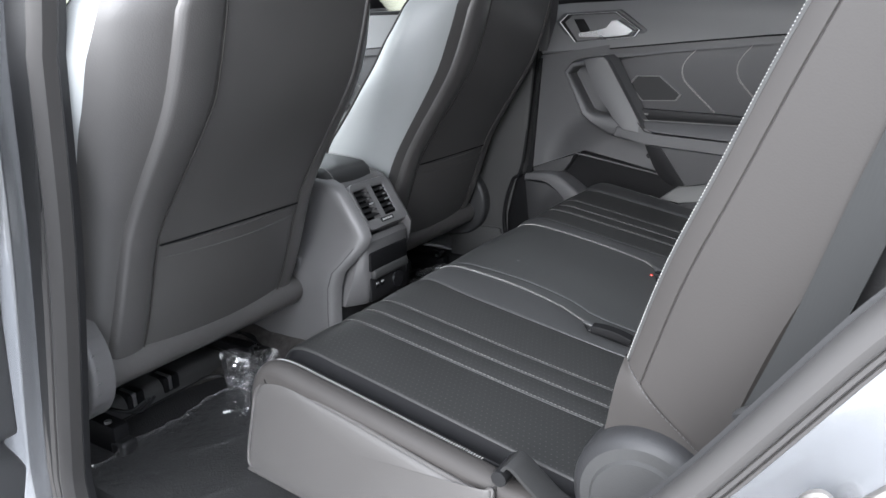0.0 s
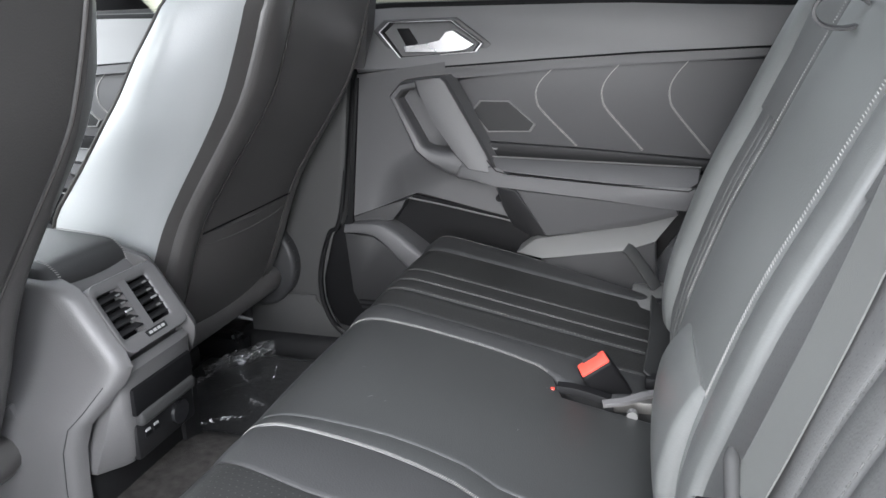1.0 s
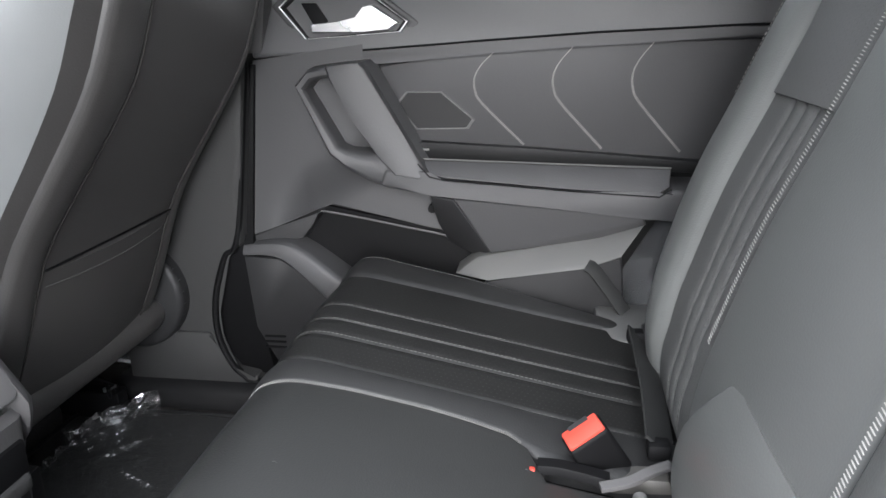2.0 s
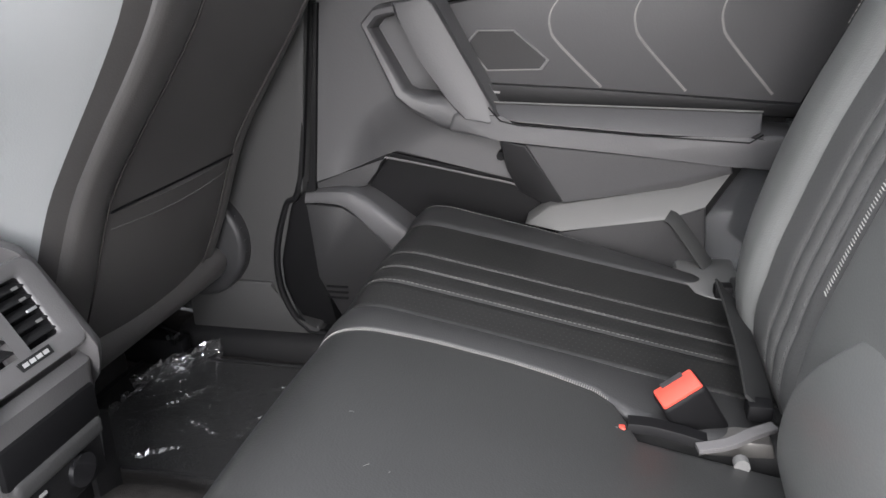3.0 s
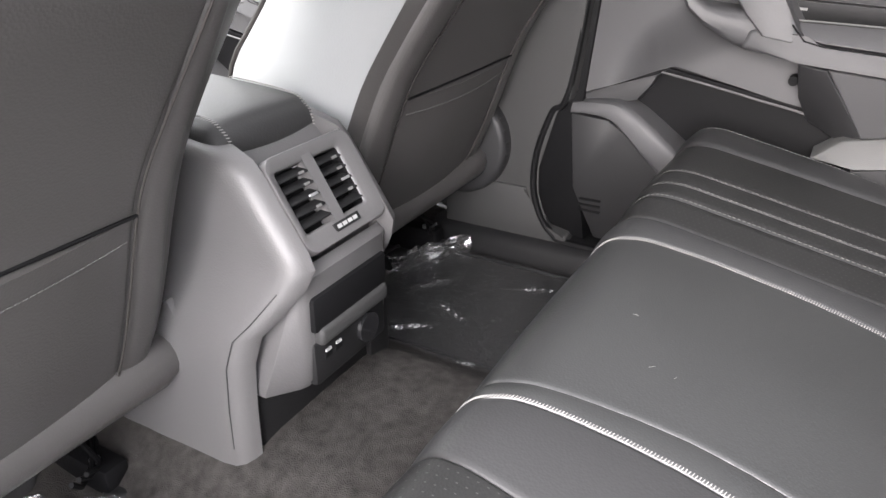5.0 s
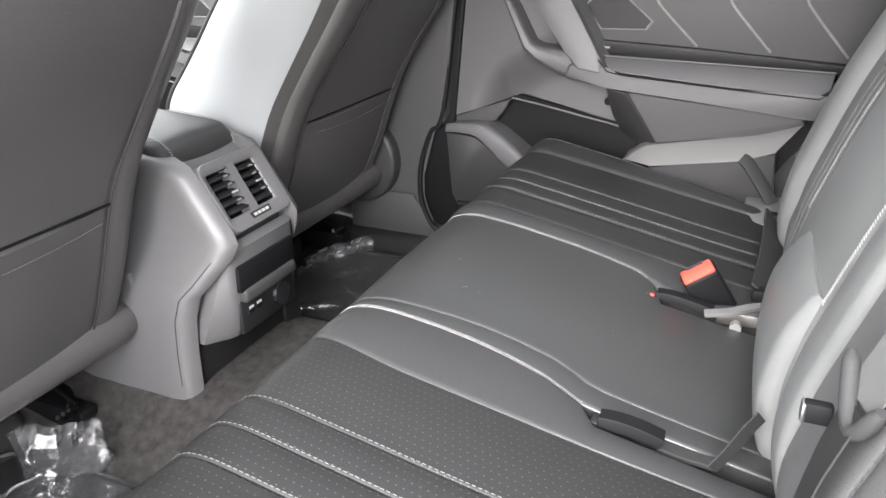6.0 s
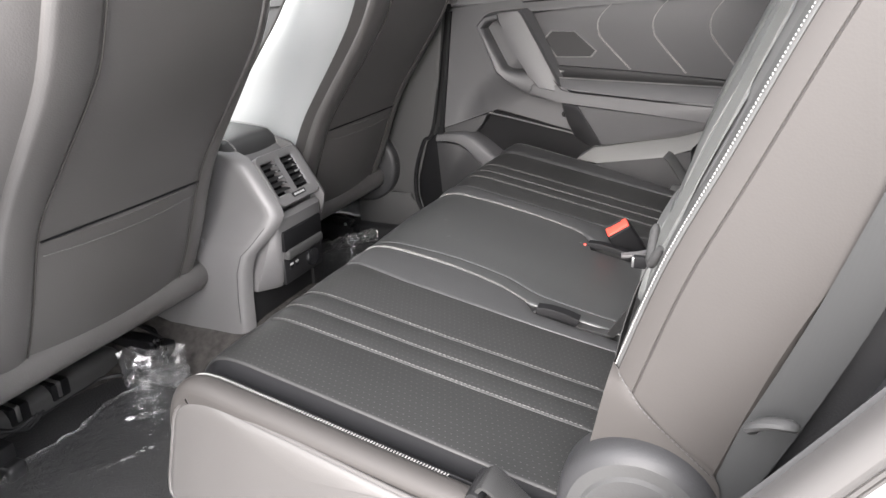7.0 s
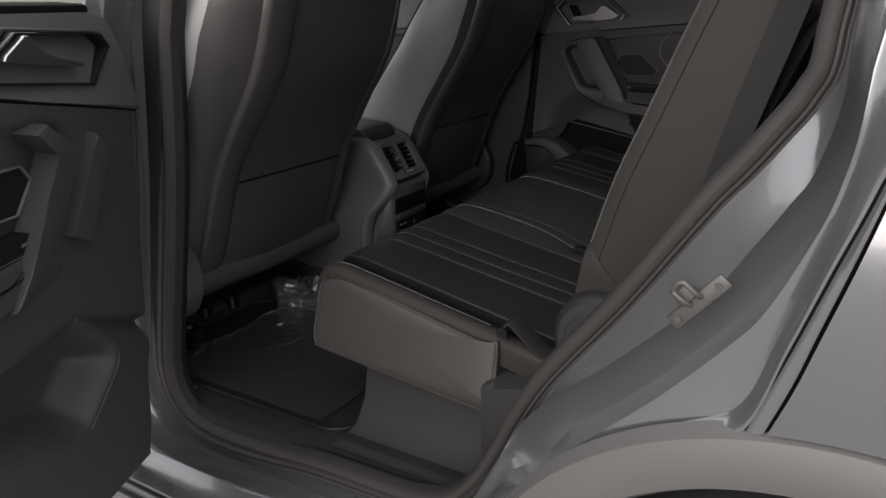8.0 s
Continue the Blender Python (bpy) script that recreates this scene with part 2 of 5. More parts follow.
def ribbon(path, width, thick, across):
    """A strap along path, wide along the vector across (one, or one for each point)."""
    p = [Vector(q) for q in path]
    rows = []
    for i, q in enumerate(p):
        d = (p[min(i + 1, len(p) - 1)] - p[max(i - 1, 0)]).normalized()
        a = Vector(across[i] if isinstance(across, list) else across).normalized()
        a = (a - d * a.dot(d)).normalized()
        nrm = d.cross(a)
        w, h = width / 2, thick / 2
        rows.append([q + a * w + nrm * h, q + a * w * 0.9 + nrm * h * 1.4, q - a * w * 0.9 + nrm * h * 1.4, q - a * w + nrm * h,
                     q - a * w - nrm * h, q + a * w - nrm * h])
    bm = grid(rows, close_v=True)
    bm.verts.ensure_lookup_table()
    bm.faces.new(bm.verts[:6])
    bm.faces.new(bm.verts[-6:])
    return bm


def stitches(path, length=0.007, gap=0.003, r=0.0011, bm=None, lean=0.0, side=(0, 1, 0)):
    """Single thread stitches that lie along path."""
    p = np.array(path, float)
    seg = np.linalg.norm(np.diff(p, axis=0), axis=1)
    s = np.r_[0, np.cumsum(seg)]
    bm = bm or bmesh.new()
    at = lambda d: np.array([np.interp(d, s, p[:, k]) for k in range(3)])
    d = 0.0
    side = np.array(side, float)
    while d + length < s[-1]:
        a, b = at(d), at(d + length)
        b = b + side * lean
        tube([a, (a + b) / 2, b], [r * 0.6, r, r * 0.6], sides=5, bm=bm)
        d += length + gap
    return bm


def ladder(path, half=0.0028, pitch=0.0026, r=0.0007, across=(0, 1, 0), slant=0.0012, bm=None):
    """Short cross stitches in a row, like rungs."""
    p = np.array(path, float)
    s = np.r_[0, np.cumsum(np.linalg.norm(np.diff(p, axis=0), axis=1))]
    bm = bm or bmesh.new()
    across = np.array(across, float)
    for d in np.arange(0, s[-1] - pitch, pitch):
        q = np.array([np.interp(d, s, p[:, k]) for k in range(3)])
        e = np.array([np.interp(d + slant, s, p[:, k]) for k in range(3)])
        tube([q - across * half, (q + e) / 2, e + across * half], [r * .7, r, r * .7], sides=4, bm=bm, up=(0.3, 0.2, 1))
    return bm


def normals2(c):
    """Outward side of a curve in x, z, walked with the body on its right."""
    d = np.gradient(c, axis=0)
    d /= np.linalg.norm(d, axis=1)[:, None]
    return np.c_[-d[:, 1], d[:, 0]]


def pad(curve, y0, y1, r=0.012, crown=0.006, grooves=(), depth=0.03, nv=26, flip=1, sink=None):
    """An upholstered pad: a curve in x, z swept from y0 to y1 (numbers, or one for each sample), with rolled edges, a slight
    crown and sewn channels at the given shares of its width (share, depth, half width in metres)."""
    c = np.array(curve, float)
    nrm = normals2(c) * flip
    n = len(c)
    y0 = np.full(n, y0, float) if np.isscalar(y0) else np.array(y0, float)
    y1 = np.full(n, y1, float) if np.isscalar(y1) else np.array(y1, float)
    width = float(np.mean(np.abs(y1 - y0)))
    vs = sorted(set([0.0, 1.0] + [r / width * (1 - math.cos(k * math.pi / 10)) for k in range(6)]
                    + [1 - r / width * (1 - math.cos(k * math.pi / 10)) for k in range(6)] + list(np.linspace(0.03, 0.97, nv))
                    + [g[0] + k * g[2] / width * 0.5 for g in grooves for k in (-2, -1, -0.5, 0, 0.5, 1, 2)]))
    rows = []
    for i in range(n):
        row = [(c[i][0] - nrm[i][0] * depth, y0[i], c[i][1] - nrm[i][1] * depth)]
        for v in vs:
            e = min(v, 1 - v) * width
            off = crown * (1 - (2 * v - 1) ** 2)
            if e < r:
                off -= r - math.sqrt(max(r * r - (r - e) ** 2, 0))
            for g, dep, half in grooves:
                off -= dep * math.exp(-(((v - g) * width) / half) ** 2)
            if sink is not None:
                off -= sink(i / (n - 1), v)
            row.append((c[i][0] + nrm[i][0] * off, y0[i] + (y1[i] - y0[i]) * v, c[i][1] + nrm[i][1] * off))
        row.append((c[i][0] - nrm[i][0] * depth, y1[i], c[i][1] - nrm[i][1] * depth))
        rows.append(row)
    bm = grid(rows)
    for row in (0, -1):
        bm.verts.ensure_lookup_table()
        m = len(rows[0])
        vs_ = bm.verts[:m] if row == 0 else bm.verts[-m:]
        bm.faces.new(vs_)
    return bm


def on_curve(curve, y, lift, lo=0.0, hi=1.0, n=60, flip=1):
    """A line that lies on a swept curve at the place y."""
    c = np.array(curve, float)
    nrm = normals2(c) * flip
    k = np.linspace(lo * (len(c) - 1), hi * (len(c) - 1), n)
    g = np.arange(len(c))
    f = lambda a: np.interp(k, g, a)
    yy = f(y) if not np.isscalar(y) else np.full(n, y)
    return np.c_[f(c[:, 0]) + f(nrm[:, 0]) * lift, yy, f(c[:, 1]) + f(nrm[:, 1]) * lift]


# ---- ground and distance ----
bm = bmesh.new()
bmesh.ops.create_grid(bm, x_segments=8, y_segments=8, size=400)
tagged(part("ground", bm, ASPHALT), "pale concrete of a car park", "ground", kind="structure")

MID = 0.03                      # the car's middle line


# ---- car body ----
car = thing("car", "silver grey family car seen through its open rear door", "car")

# Door opening: inner edge of the seal, and the painted edge outside it, point by point (x, z).
SEAL_IN = [(-0.248, 1.214), (-0.293, 0.924), (-0.367, 0.585), (-0.375, 0.494), (-0.349, 0.441), (-0.278, 0.410), (-0.112, 0.412), (0.063, 0.430), (0.216, 0.439), (0.288, 0.449), (0.359, 0.482), (0.414, 0.544), (0.459, 0.622), (0.479, 0.666), (0.523, 0.748), (0.567, 0.811), (0.640, 0.906), (0.729, 1.037), (0.764, 1.082), (0.794, 1.124), (0.819, 1.163), (0.831, 1.209), (0.820, 1.360), (0.640, 1.480), (0.200, 1.530), (-0.050, 1.500), (-0.190, 1.400)]
EDGE = [(-0.360, 1.200), (-0.430, 0.872), (-0.500, 0.600), (-0.500, 0.500), (-0.470, 0.400), (-0.360, 0.355), (-0.150, 0.350), (0.030, 0.352), (0.180, 0.356), (0.280, 0.360), (0.380, 0.390), (0.450, 0.470), (0.512, 0.540), (0.556, 0.595), (0.609, 0.660), (0.672, 0.715), (0.748, 0.764), (0.815, 0.798), (0.851, 0.905), (0.880, 0.998), (0.906, 1.080), (0.930, 1.180), (0.905, 1.400), (0.660, 1.560), (0.200, 1.600), (-0.140, 1.580), (-0.270, 1.420)]
EDGE_Y = [-.865] * 4 + [-.885] * 8 + [-.895, -.900] + [-.908] * 8 + [-.84, -.76, -.74, -.76, -.84]
SEAL_Y = [-0.750, -0.750, -0.755, -0.760, -0.765, -0.770, -0.775, -0.780, -0.785, -0.790, -0.800, -0.810, -0.820, -0.825, -0.830, -0.830, -0.830, -0.830, -0.830, -0.830, -0.830, -0.830, -0.800, -0.720, -0.700, -0.720, -0.740]


def loop(points, ys, n=160):
    p = [(x, y, z) for (x, z), y in zip(points, ys)]
    return spline(p + [p[0]], n + 1)[:-1]


seal_in, edge = loop(SEAL_IN, SEAL_Y), loop(EDGE, EDGE_Y)


def outward(curve):
    d = np.roll(curve, -1, 0) - np.roll(curve, 1, 0)
    nrm = np.c_[d[:, 2], 0 * d[:, 0], -d[:, 0]]
    nrm /= np.linalg.norm(nrm, axis=1)[:, None]
    if ((curve - curve.mean(0)) * nrm).sum() < 0:
        nrm = -nrm
    return nrm


out = outward(seal_in)
Yv = np.array([0, 1.0, 0])
# ribbed seal: a section with three lips along the pillar that turns into one thick roll behind
LIPS = np.array([(0.0, 0.02), (-.002, -.004), (.003, -.013), (.010, -.017), (.017, -.014), (.0195, -.005), (.0215, -.0045), (.025, -.012), (.031, -.015), (.0365, -.011), (.0385, -.0035), (.0405, -.003),
                 (.044, -.009), (.050, -.011), (.055, -.007), (.057, .004), (.057, .02)])
ROLL = np.array([(0.0, 0.02), (-.003, -.001), (.002, -.009), (.010, -.014), (.020, -.0165), (.029, -.015), (.0345, -.011), (.036, -.0085), (.0375, -.0105), (.043, -.010), (.0463, -.0065), (.0475, -.0045),
                 (.049, -.0065), (.053, -.006), (.0555, -.003), (.057, .004), (.057, .02)])
WIDE = np.interp(seal_in[:, 0], [-.38, -.20, .0, .30, .45], [1.18, 1.18, .80, .74, .54])
ROUND = np.interp(seal_in[:, 0], [.15, .48], [0, 1])
rows = [[seal_in[i] + out[i] * a * WIDE[i] + Yv * b for a, b in LIPS + (ROLL - LIPS) * ROUND[i]] for i in range(len(seal_in))]
part("door_seal", grid(rows, close_u=True), SEAL, car, "ribbed dark rubber door seal")
for off in ((.0205, -.0035), (.0395, -.0020), (.0575, .002)):
    behind = {.0205: (.0360, -.0078), .0395: (.0475, -.0038), .0575: (.0580, -.0005)}[off[0]]
    part("seal_groove", tube([seal_in[i] + out[i] * (off[0] + (behind[0] - off[0]) * ROUND[i]) * WIDE[i] + Yv * (off[1] + (behind[1] - off[1]) * ROUND[i]) for i in range(len(seal_in))], .0011, 5, closed=True, up=(0, 1, 0)), BLACK, car)
# painted jamb between the seal and the body's outer edge: flat landing, dark channel, ridge, hollow, edge
LANDING = {13: (.520, .690), 14: (.581, .759), 15: (.625, .797), 16: (.690, .860), 17: (.763, .940), 18: (.795, .989), 19: (.828, 1.044), 20: (.850, 1.088), 21: (.866, 1.190)}
CHANNEL = {13: (.536, .622), 14: (.590, .692), 15: (.641, .738), 16: (.709, .806), 17: (.784, .895), 18: (.815, .940), 19: (.846, 1.004), 20: (.870, 1.070), 21: (.882, 1.174)}
RIDGE = {13: (.540, .610), 14: (.596, .680), 15: (.645, .730), 16: (.715, .800), 17: (.790, .887), 18: (.820, .930), 19: (.851, 1.0), 20: (.874, 1.070), 21: (.886, 1.170)}
HOLLOW = {13: (.548, .602), 14: (.602, .670), 15: (.658, .716), 16: (.739, .774), 17: (.806, .818), 18: (.838, .910), 19: (.864, 1.0), 20: (.884, 1.076), 21: (.898, 1.170)}


def jamb_line(share_out, off, y, own, own_y):
    """A line round the opening between seal and edge; behind the seat it keeps to its own places."""
    p = [(a + (b - a) * share_out, ya + (yb - ya) * share_out + y, c + (d - c) * share_out) for (a, c), (b, d), ya, yb in zip(SEAL_IN, EDGE, SEAL_Y, EDGE_Y)]
    for k, (x, z) in own.items():
        p[k] = (x, own_y, z)
    line = spline(p + [p[0]], len(seal_in) + 1)[:-1]
    return line + out * (off * WIDE * np.interp(seal_in[:, 0], [.35, .46], [1, 0]))[:, None]


start = seal_in + out * (.052 * WIDE)[:, None]
landing = jamb_line(.26, .030, -.007, LANDING, -.860)
channel = jamb_line(.48, .018, .016, CHANNEL, -.822)
ridge_line = jamb_line(.70, .004, -.011, RIDGE, -.882)
hollow = jamb_line(.84, 0, -.010, HOLLOW, -.887)
rails = [start + Yv * .012, start + Yv * -.004, start + (landing - start) * .3, start + (landing - start) * .7, landing + Yv * .0005, landing + (channel - landing) * .12 + Yv * .008,
         landing + (channel - landing) * .6 + Yv * .010, channel, channel + (ridge_line - channel) * .35 + Yv * -.004, channel + (ridge_line - channel) * .75 + Yv * -.006, ridge_line,
         ridge_line + (hollow - ridge_line) * .5 + Yv * .002, hollow, hollow + (edge - hollow) * .4 + Yv * -.006, hollow + (edge - hollow) * .8 + Yv * -.004, edge, edge + Yv * .012]
rows = [[r[i] for r in rails] for i in range(len(edge))]
part("door_jamb", grid(rows, close_u=True), PAINT, car, "silver painted door jamb")
# trim behind the seal
rows = [[seal_in[i] + out[i] * .01 + Yv * .016, seal_in[i] - out[i] * .004 + Yv * .018, seal_in[i] + out[i] * .004 + Yv * .034] for i in range(len(edge))]
part("aperture_trim", grid(rows, close_u=True), PILLAR, car)

# rear quarter panel over the wheel arch
ARCH = (.93, .33)


def arch_z(x, r=.485):
    return ARCH[1] + math.sqrt(max(r * r - (x - ARCH[0]) ** 2, 0.0))


front = spline([(.840, .803), (.862, .868), (.879, .930), (.904, 1.02), (.924, 1.10), (.945, 1.2), (.950, 1.28)], 20)
rows = []
for u in np.linspace(0, 1, 40):
    row = []
    for v in range(20):
        along = .840 + u * (2.1 - .840)
        b = arch_z(along) if along < 1.40 else .45
        z = b + (1.28 - b) * v / 19
        xf = float(np.interp(z, front[:, 1], front[:, 0]))
        x = xf + u * (2.1 - xf)
        row.append((x, -.915 + .05 * max(z - 1.0, 0) - .012 * math.sin(min(max((z - .8) / .3, 0), 1) * math.pi), z))
    rows.append(row)
part("quarter_panel", grid(rows), PAINT, car, "silver metallic rear wing")
inner_edge = spline([(.815, .798), (.851, .905), (.880, .998), (.906, 1.080), (.930, 1.180), (.934, 1.28)], 20)
rows = [[(p[0] + .0028, -.895, p[1]), (p[0] + .0034, -.9080, p[1]), (p[0] * .5 + q[0] * .5, -.9115, p[1] * .5 + q[1] * .5), (q[0] - .0034, -.9110, q[1]), (q[0] - .0028, -.895, q[1])] for p, q in zip(inner_edge, front)]
part("wing_flange", grid(rows), PAINT, car)
for line, dx in ((inner_edge, .0015), (front, -.0020)):
    part("shut_line", tube([(p[0] + dx, -.9040, p[1]) for p in line], .0030, 6), BLACK, car)
rows = []
for a in np.linspace(radians(-8), radians(172), 60):
    c, s = math.cos(a), math.sin(a)
    rows.append([(ARCH[0] + c * r, y, ARCH[1] + s * r) for r, y in ((.489, -.895), (.484, -.905), (.478, -.918), (.45, -.93), (.42, -.925), (.405, -.90), (.40, -.72))])
part("arch_cladding", grid(rows), LIGHT_TRIM, car, "grey wheel arch lip")
tyre = part("tyre", tube([(ARCH[0] + .29 * math.cos(a), -.81, .36 + .29 * math.sin(a)) for a in np.linspace(0, 2 * math.pi, 40, endpoint=False)], .07, 12, closed=True, flat=1.4, up=(0, 1, 0)), RUBBER, car)
part("rim", prism([(ARCH[0] + .23 * math.cos(a), .36 + .23 * math.sin(a)) for a in np.linspace(0, 2 * math.pi, 24, endpoint=False)], -.87, -.76, .02), STEEL, tyre)

# sill below the opening
prof = [(-.872, .37), (-.89, .362), (-.91, .356), (-.935, .345), (-.945, .30), (-.925, .22), (-.80, .20)]
part("sill", grid([[(x, y, z) for y, z in prof] for x in np.linspace(-2.0, .46, 12)]), PAINT, car, "silver painted sill")
for z, y in ((.335, -.938), (.310, -.946)):
    part("sill_strip", tube([(x, y, z) for x in np.linspace(-1.9, .44, 6)], .004, 8), DARK, car)

# striker on the jamb
STRIKER = (.747, -.859, .921)


def striker_at(points):
    """Places given along the plate, out from the body, and up towards the seal."""
    return [(STRIKER[0] + a * .65 - c * .74, STRIKER[1] + b, STRIKER[2] + a * .76 + c * .64) for a, b, c in points]


def striker_block(a0, a1, b0, b1, c0, c1, bevel):
    bm = box(a0, a1, b0, b1, c0, c1, bevel)
    for v in bm.verts:
        v.co = striker_at([v.co])[0]
    return bm


st = part("striker_plate", striker_block(-.044, .044, -.004, .006, -.011, .010, .0045), ZINC, car, "dull steel striker")
part("striker_loop", tube(spline(striker_at([(.008, -.004, .003), (.0085, -.010, .010), (.009, -.012, .022), (.008, -.012, .029), (.0, -.012, .032), (-.008, -.012, .029), (-.009, -.012, .022), (-.0085, -.010, .010), (-.008, -.004, .003)]), 40), .0036, 8), ZINC, st)
part("striker_bridge", striker_block(-.005, .005, -.011, -.008, .008, .026, .0012), ZINC, st)
for a in (-.032, .032):
    part("bolt", tube(striker_at([(a, -.003, 0), (a, -.006, 0)]), .0045, 8, up=(1, 0, 0)), ZINC, st)

# front door skin, closed, and the body ahead
part("front_door_skin", grid([[(x, -.90 - .02 * math.sin((z - .4) / .9 * math.pi), z) for z in np.linspace(.40, 1.27, 12)] for x in np.linspace(-1.55, -.50, 8)]), PAINT, car, "closed silver front door")
for s in (-1, 1):
    part("front_wing", grid([[(x, s * .90, z) for z in np.linspace(.3, 1.15, 6)] for x in np.linspace(-2.6, -1.56, 6)]), PAINT, car)
part("right_body_side", grid([[(x, .915, z) for z in np.linspace(.25, 1.27, 8)] for x in np.linspace(-1.6, 2.1, 8)]), PAINT, car)
part("tail_panel", box(2.08, 2.14, -.9, .92, .3, 1.1, .01), PAINT, car)
part("bonnet", grid([[(x, y, 1.13 - .08 * (-(x + 1.5)) ** 1.5 * .6 - .04 * (y / .9) ** 2) for y in np.linspace(-.9, .9, 9)] for x in np.linspace(-2.6, -1.5, 6)]), PAINT, car)

# roof shell, headliner, rails and pillars
def roof_z(x, y, top):
    return top - .05 * (y / .66) ** 2 - .035 * ((x - .2) / 1.3) ** 2


def roof_sheet(x0, x1, y0, y1, top):
    return grid([[(x, y, roof_z(x, y, top)) for y in np.linspace(y0, y1, 9)] for x in np.linspace(x0, x1, 9)])


for top, name, m in ((1.645, "roof", PAINT), (1.60, "headliner", LINER)):
    for x0, x1, y0, y1 in ((-.95, -.72, -.74, .78), (1.20, 1.75, -.74, .78), (-.72, 1.20, -.74, -.47), (-.72, 1.20, .53, .78)):
        part(name, roof_sheet(x0, x1, y0, y1, top), m, car)
# Unseen glass roof, added to let light down onto the cushions.
ob = part("glass_roof", roof_sheet(-.73, 1.21, -.48, .54, 1.652), ROOF_GLASS, car, "added dark glass roof, out of view")


def bar(name, a, b, wx, wy, material, n=6):
    a, b = Vector(a), Vector(b)
    rows = []
    for k in range(n):
        p = a.lerp(b, k / (n - 1))
        rows.append([p + Vector((dx * wx, dy * wy, 0)) for dx, dy in ((-.5, -.35), (-.3, -.5), (.3, -.5), (.5, -.35), (.5, .35), (.3, .5), (-.3, .5), (-.5, .35))])
    bm = grid(rows, close_v=True)
    bm.verts.ensure_lookup_table()
    bm.faces.new(bm.verts[:8])
    bm.faces.new(bm.verts[-8:])
    return part(name, bm, material, car)


for s in (-1, 1):
    bar("windscreen_pillar", (-1.75, s * .80 + MID, 1.10), (-.92, s * .66 + MID, 1.58), .10, .07, HARD)
    bar("tail_pillar", (1.95, s * .80 + MID, 1.05), (1.72, s * .66 + MID, 1.60), .20, .10, HARD)
    part("roof_rail", tube([(x, s * .71 + MID, 1.555 - .035 * ((x - .2) / 1.3) ** 2) for x in np.linspace(-.95, 1.75, 12)], .045, 8), HARD, car)
bar("middle_pillar", (-.27, .79, 1.15), (-.17, .68, 1.58), .14, .06, HARD)
bar("middle_pillar", (-.37, -.70, 1.22), (-.25, -.66, 1.58), .08, .05, HARD)
bar("rear_pillar", (.98, .80, 1.15), (.95, .68, 1.56), .22, .07, HARD)
bar("rear_pillar", (1.02, -.80, 1.15), (.98, -.70, 1.56), .22, .07, HARD)


def pane(name, corners, glass=GLASS):
    bm = bmesh.new()
    bm.faces.new([bm.verts.new(c) for c in corners])
    ob = part(name, bm, glass, car, smooth=False)
    ob.visible_shadow = glass is PRIVACY
    return ob


pane("windscreen", [(-1.75, -.76, 1.12), (-1.75, .82, 1.12), (-.92, .66, 1.60), (-.92, -.60, 1.60)])
pane("rear_window", [(2.0, -.70, 1.1), (2.0, .76, 1.1), (1.74, .62, 1.58), (1.74, -.56, 1.58)], PRIVACY)
pane("side_window", [(-.20, .835, 1.27), (.86, .835, 1.25), (.84, .70, 1.55), (-.12, .70, 1.55)], PRIVACY)
pane("side_window", [(-1.55, .835, 1.22), (-.34, .835, 1.27), (-.26, .70, 1.55), (-.95, .70, 1.55)])
pane("side_window", [(-1.55, -.80, 1.22), (-.42, -.80, 1.27), (-.30, -.68, 1.55), (-.95, -.68, 1.55)])
pane("side_window", [(1.12, .83, 1.25), (1.85, .80, 1.25), (1.66, .70, 1.52), (1.06, .70, 1.55)], PRIVACY)
pane("side_window", [(1.14, -.80, 1.25), (1.85, -.77, 1.25), (1.66, -.67, 1.52), (1.08, -.67, 1.55)], PRIVACY)

# inner closing: dashboard, bulkhead, boot
dash = spline([(-1.35, .62), (-1.28, .80), (-1.30, .98), (-1.42, 1.08), (-1.75, 1.11)], 16)
part("dashboard", grid([[(x, y, z) for y in np.linspace(-.78, .84, 8)] for x, z in dash]), DARK, car, "black dashboard")
part("bulkhead", box(-1.80, -1.74, -.86, .90, .3, 1.10), BLACK, car)
part("boot_floor", box(.66, 2.08, -.80, .84, .62, .66), CARPET, car)
for s in (-1, 1):
    part("boot_side", box(1.0, 2.08, s * .82 + MID - .02, s * .82 + MID + .02, .64, 1.26), HARD, car)

# floor: carpet with the raised tunnel in the middle
rows = []
for x in np.linspace(-1.75, .62, 60):
    row = []
    for y in np.linspace(-.685, .86, 80):
        t = abs(y - MID) / .20
        z = .430 + .107 / (1 + t ** 6) + .0025 * noise.noise((x * 30, y * 30, 0))
        if x < -.55:
            z += .02 * min(1, (-.55 - x) / .1)
        row.append((x, y, z))
    rows.append(row)
part("carpet", grid(rows), CARPET, car, "charcoal loop carpet")
# sill trims inside both openings
part("sill_trim", grid([[(x, y, z) for y, z in ((-.778, .400), (-.774, .410), (-.766, .418), (-.745, .427), (-.715, .434), (-.690, .440), (-.672, .440), (-.664, .425))] for x in np.linspace(-.375, .42, 14)]), PILLAR, car, "dark scuff plate")
part("sill_trim", grid([[(x, y, z) for y, z in ((.86, .47), (.80, .482), (.735, .485), (.715, .478), (.702, .46), (.695, .42))] for x in np.linspace(-.56, .45, 14)]), DARK, car, "dark sill trim")
# middle pillar trims
part("pillar_trim", prism([(-.52, .45), (-.52, .66), (-.47, .85), (-.36, 1.2), (-.22, 1.2), (-.262, .78), (-.30, .76), (-.332, .64), (-.33, .58), (-.30, .50), (-.27, .48), (-.27, .45)], .735, .80, .012), DRUM, car, "dark grey moulded pillar trim")
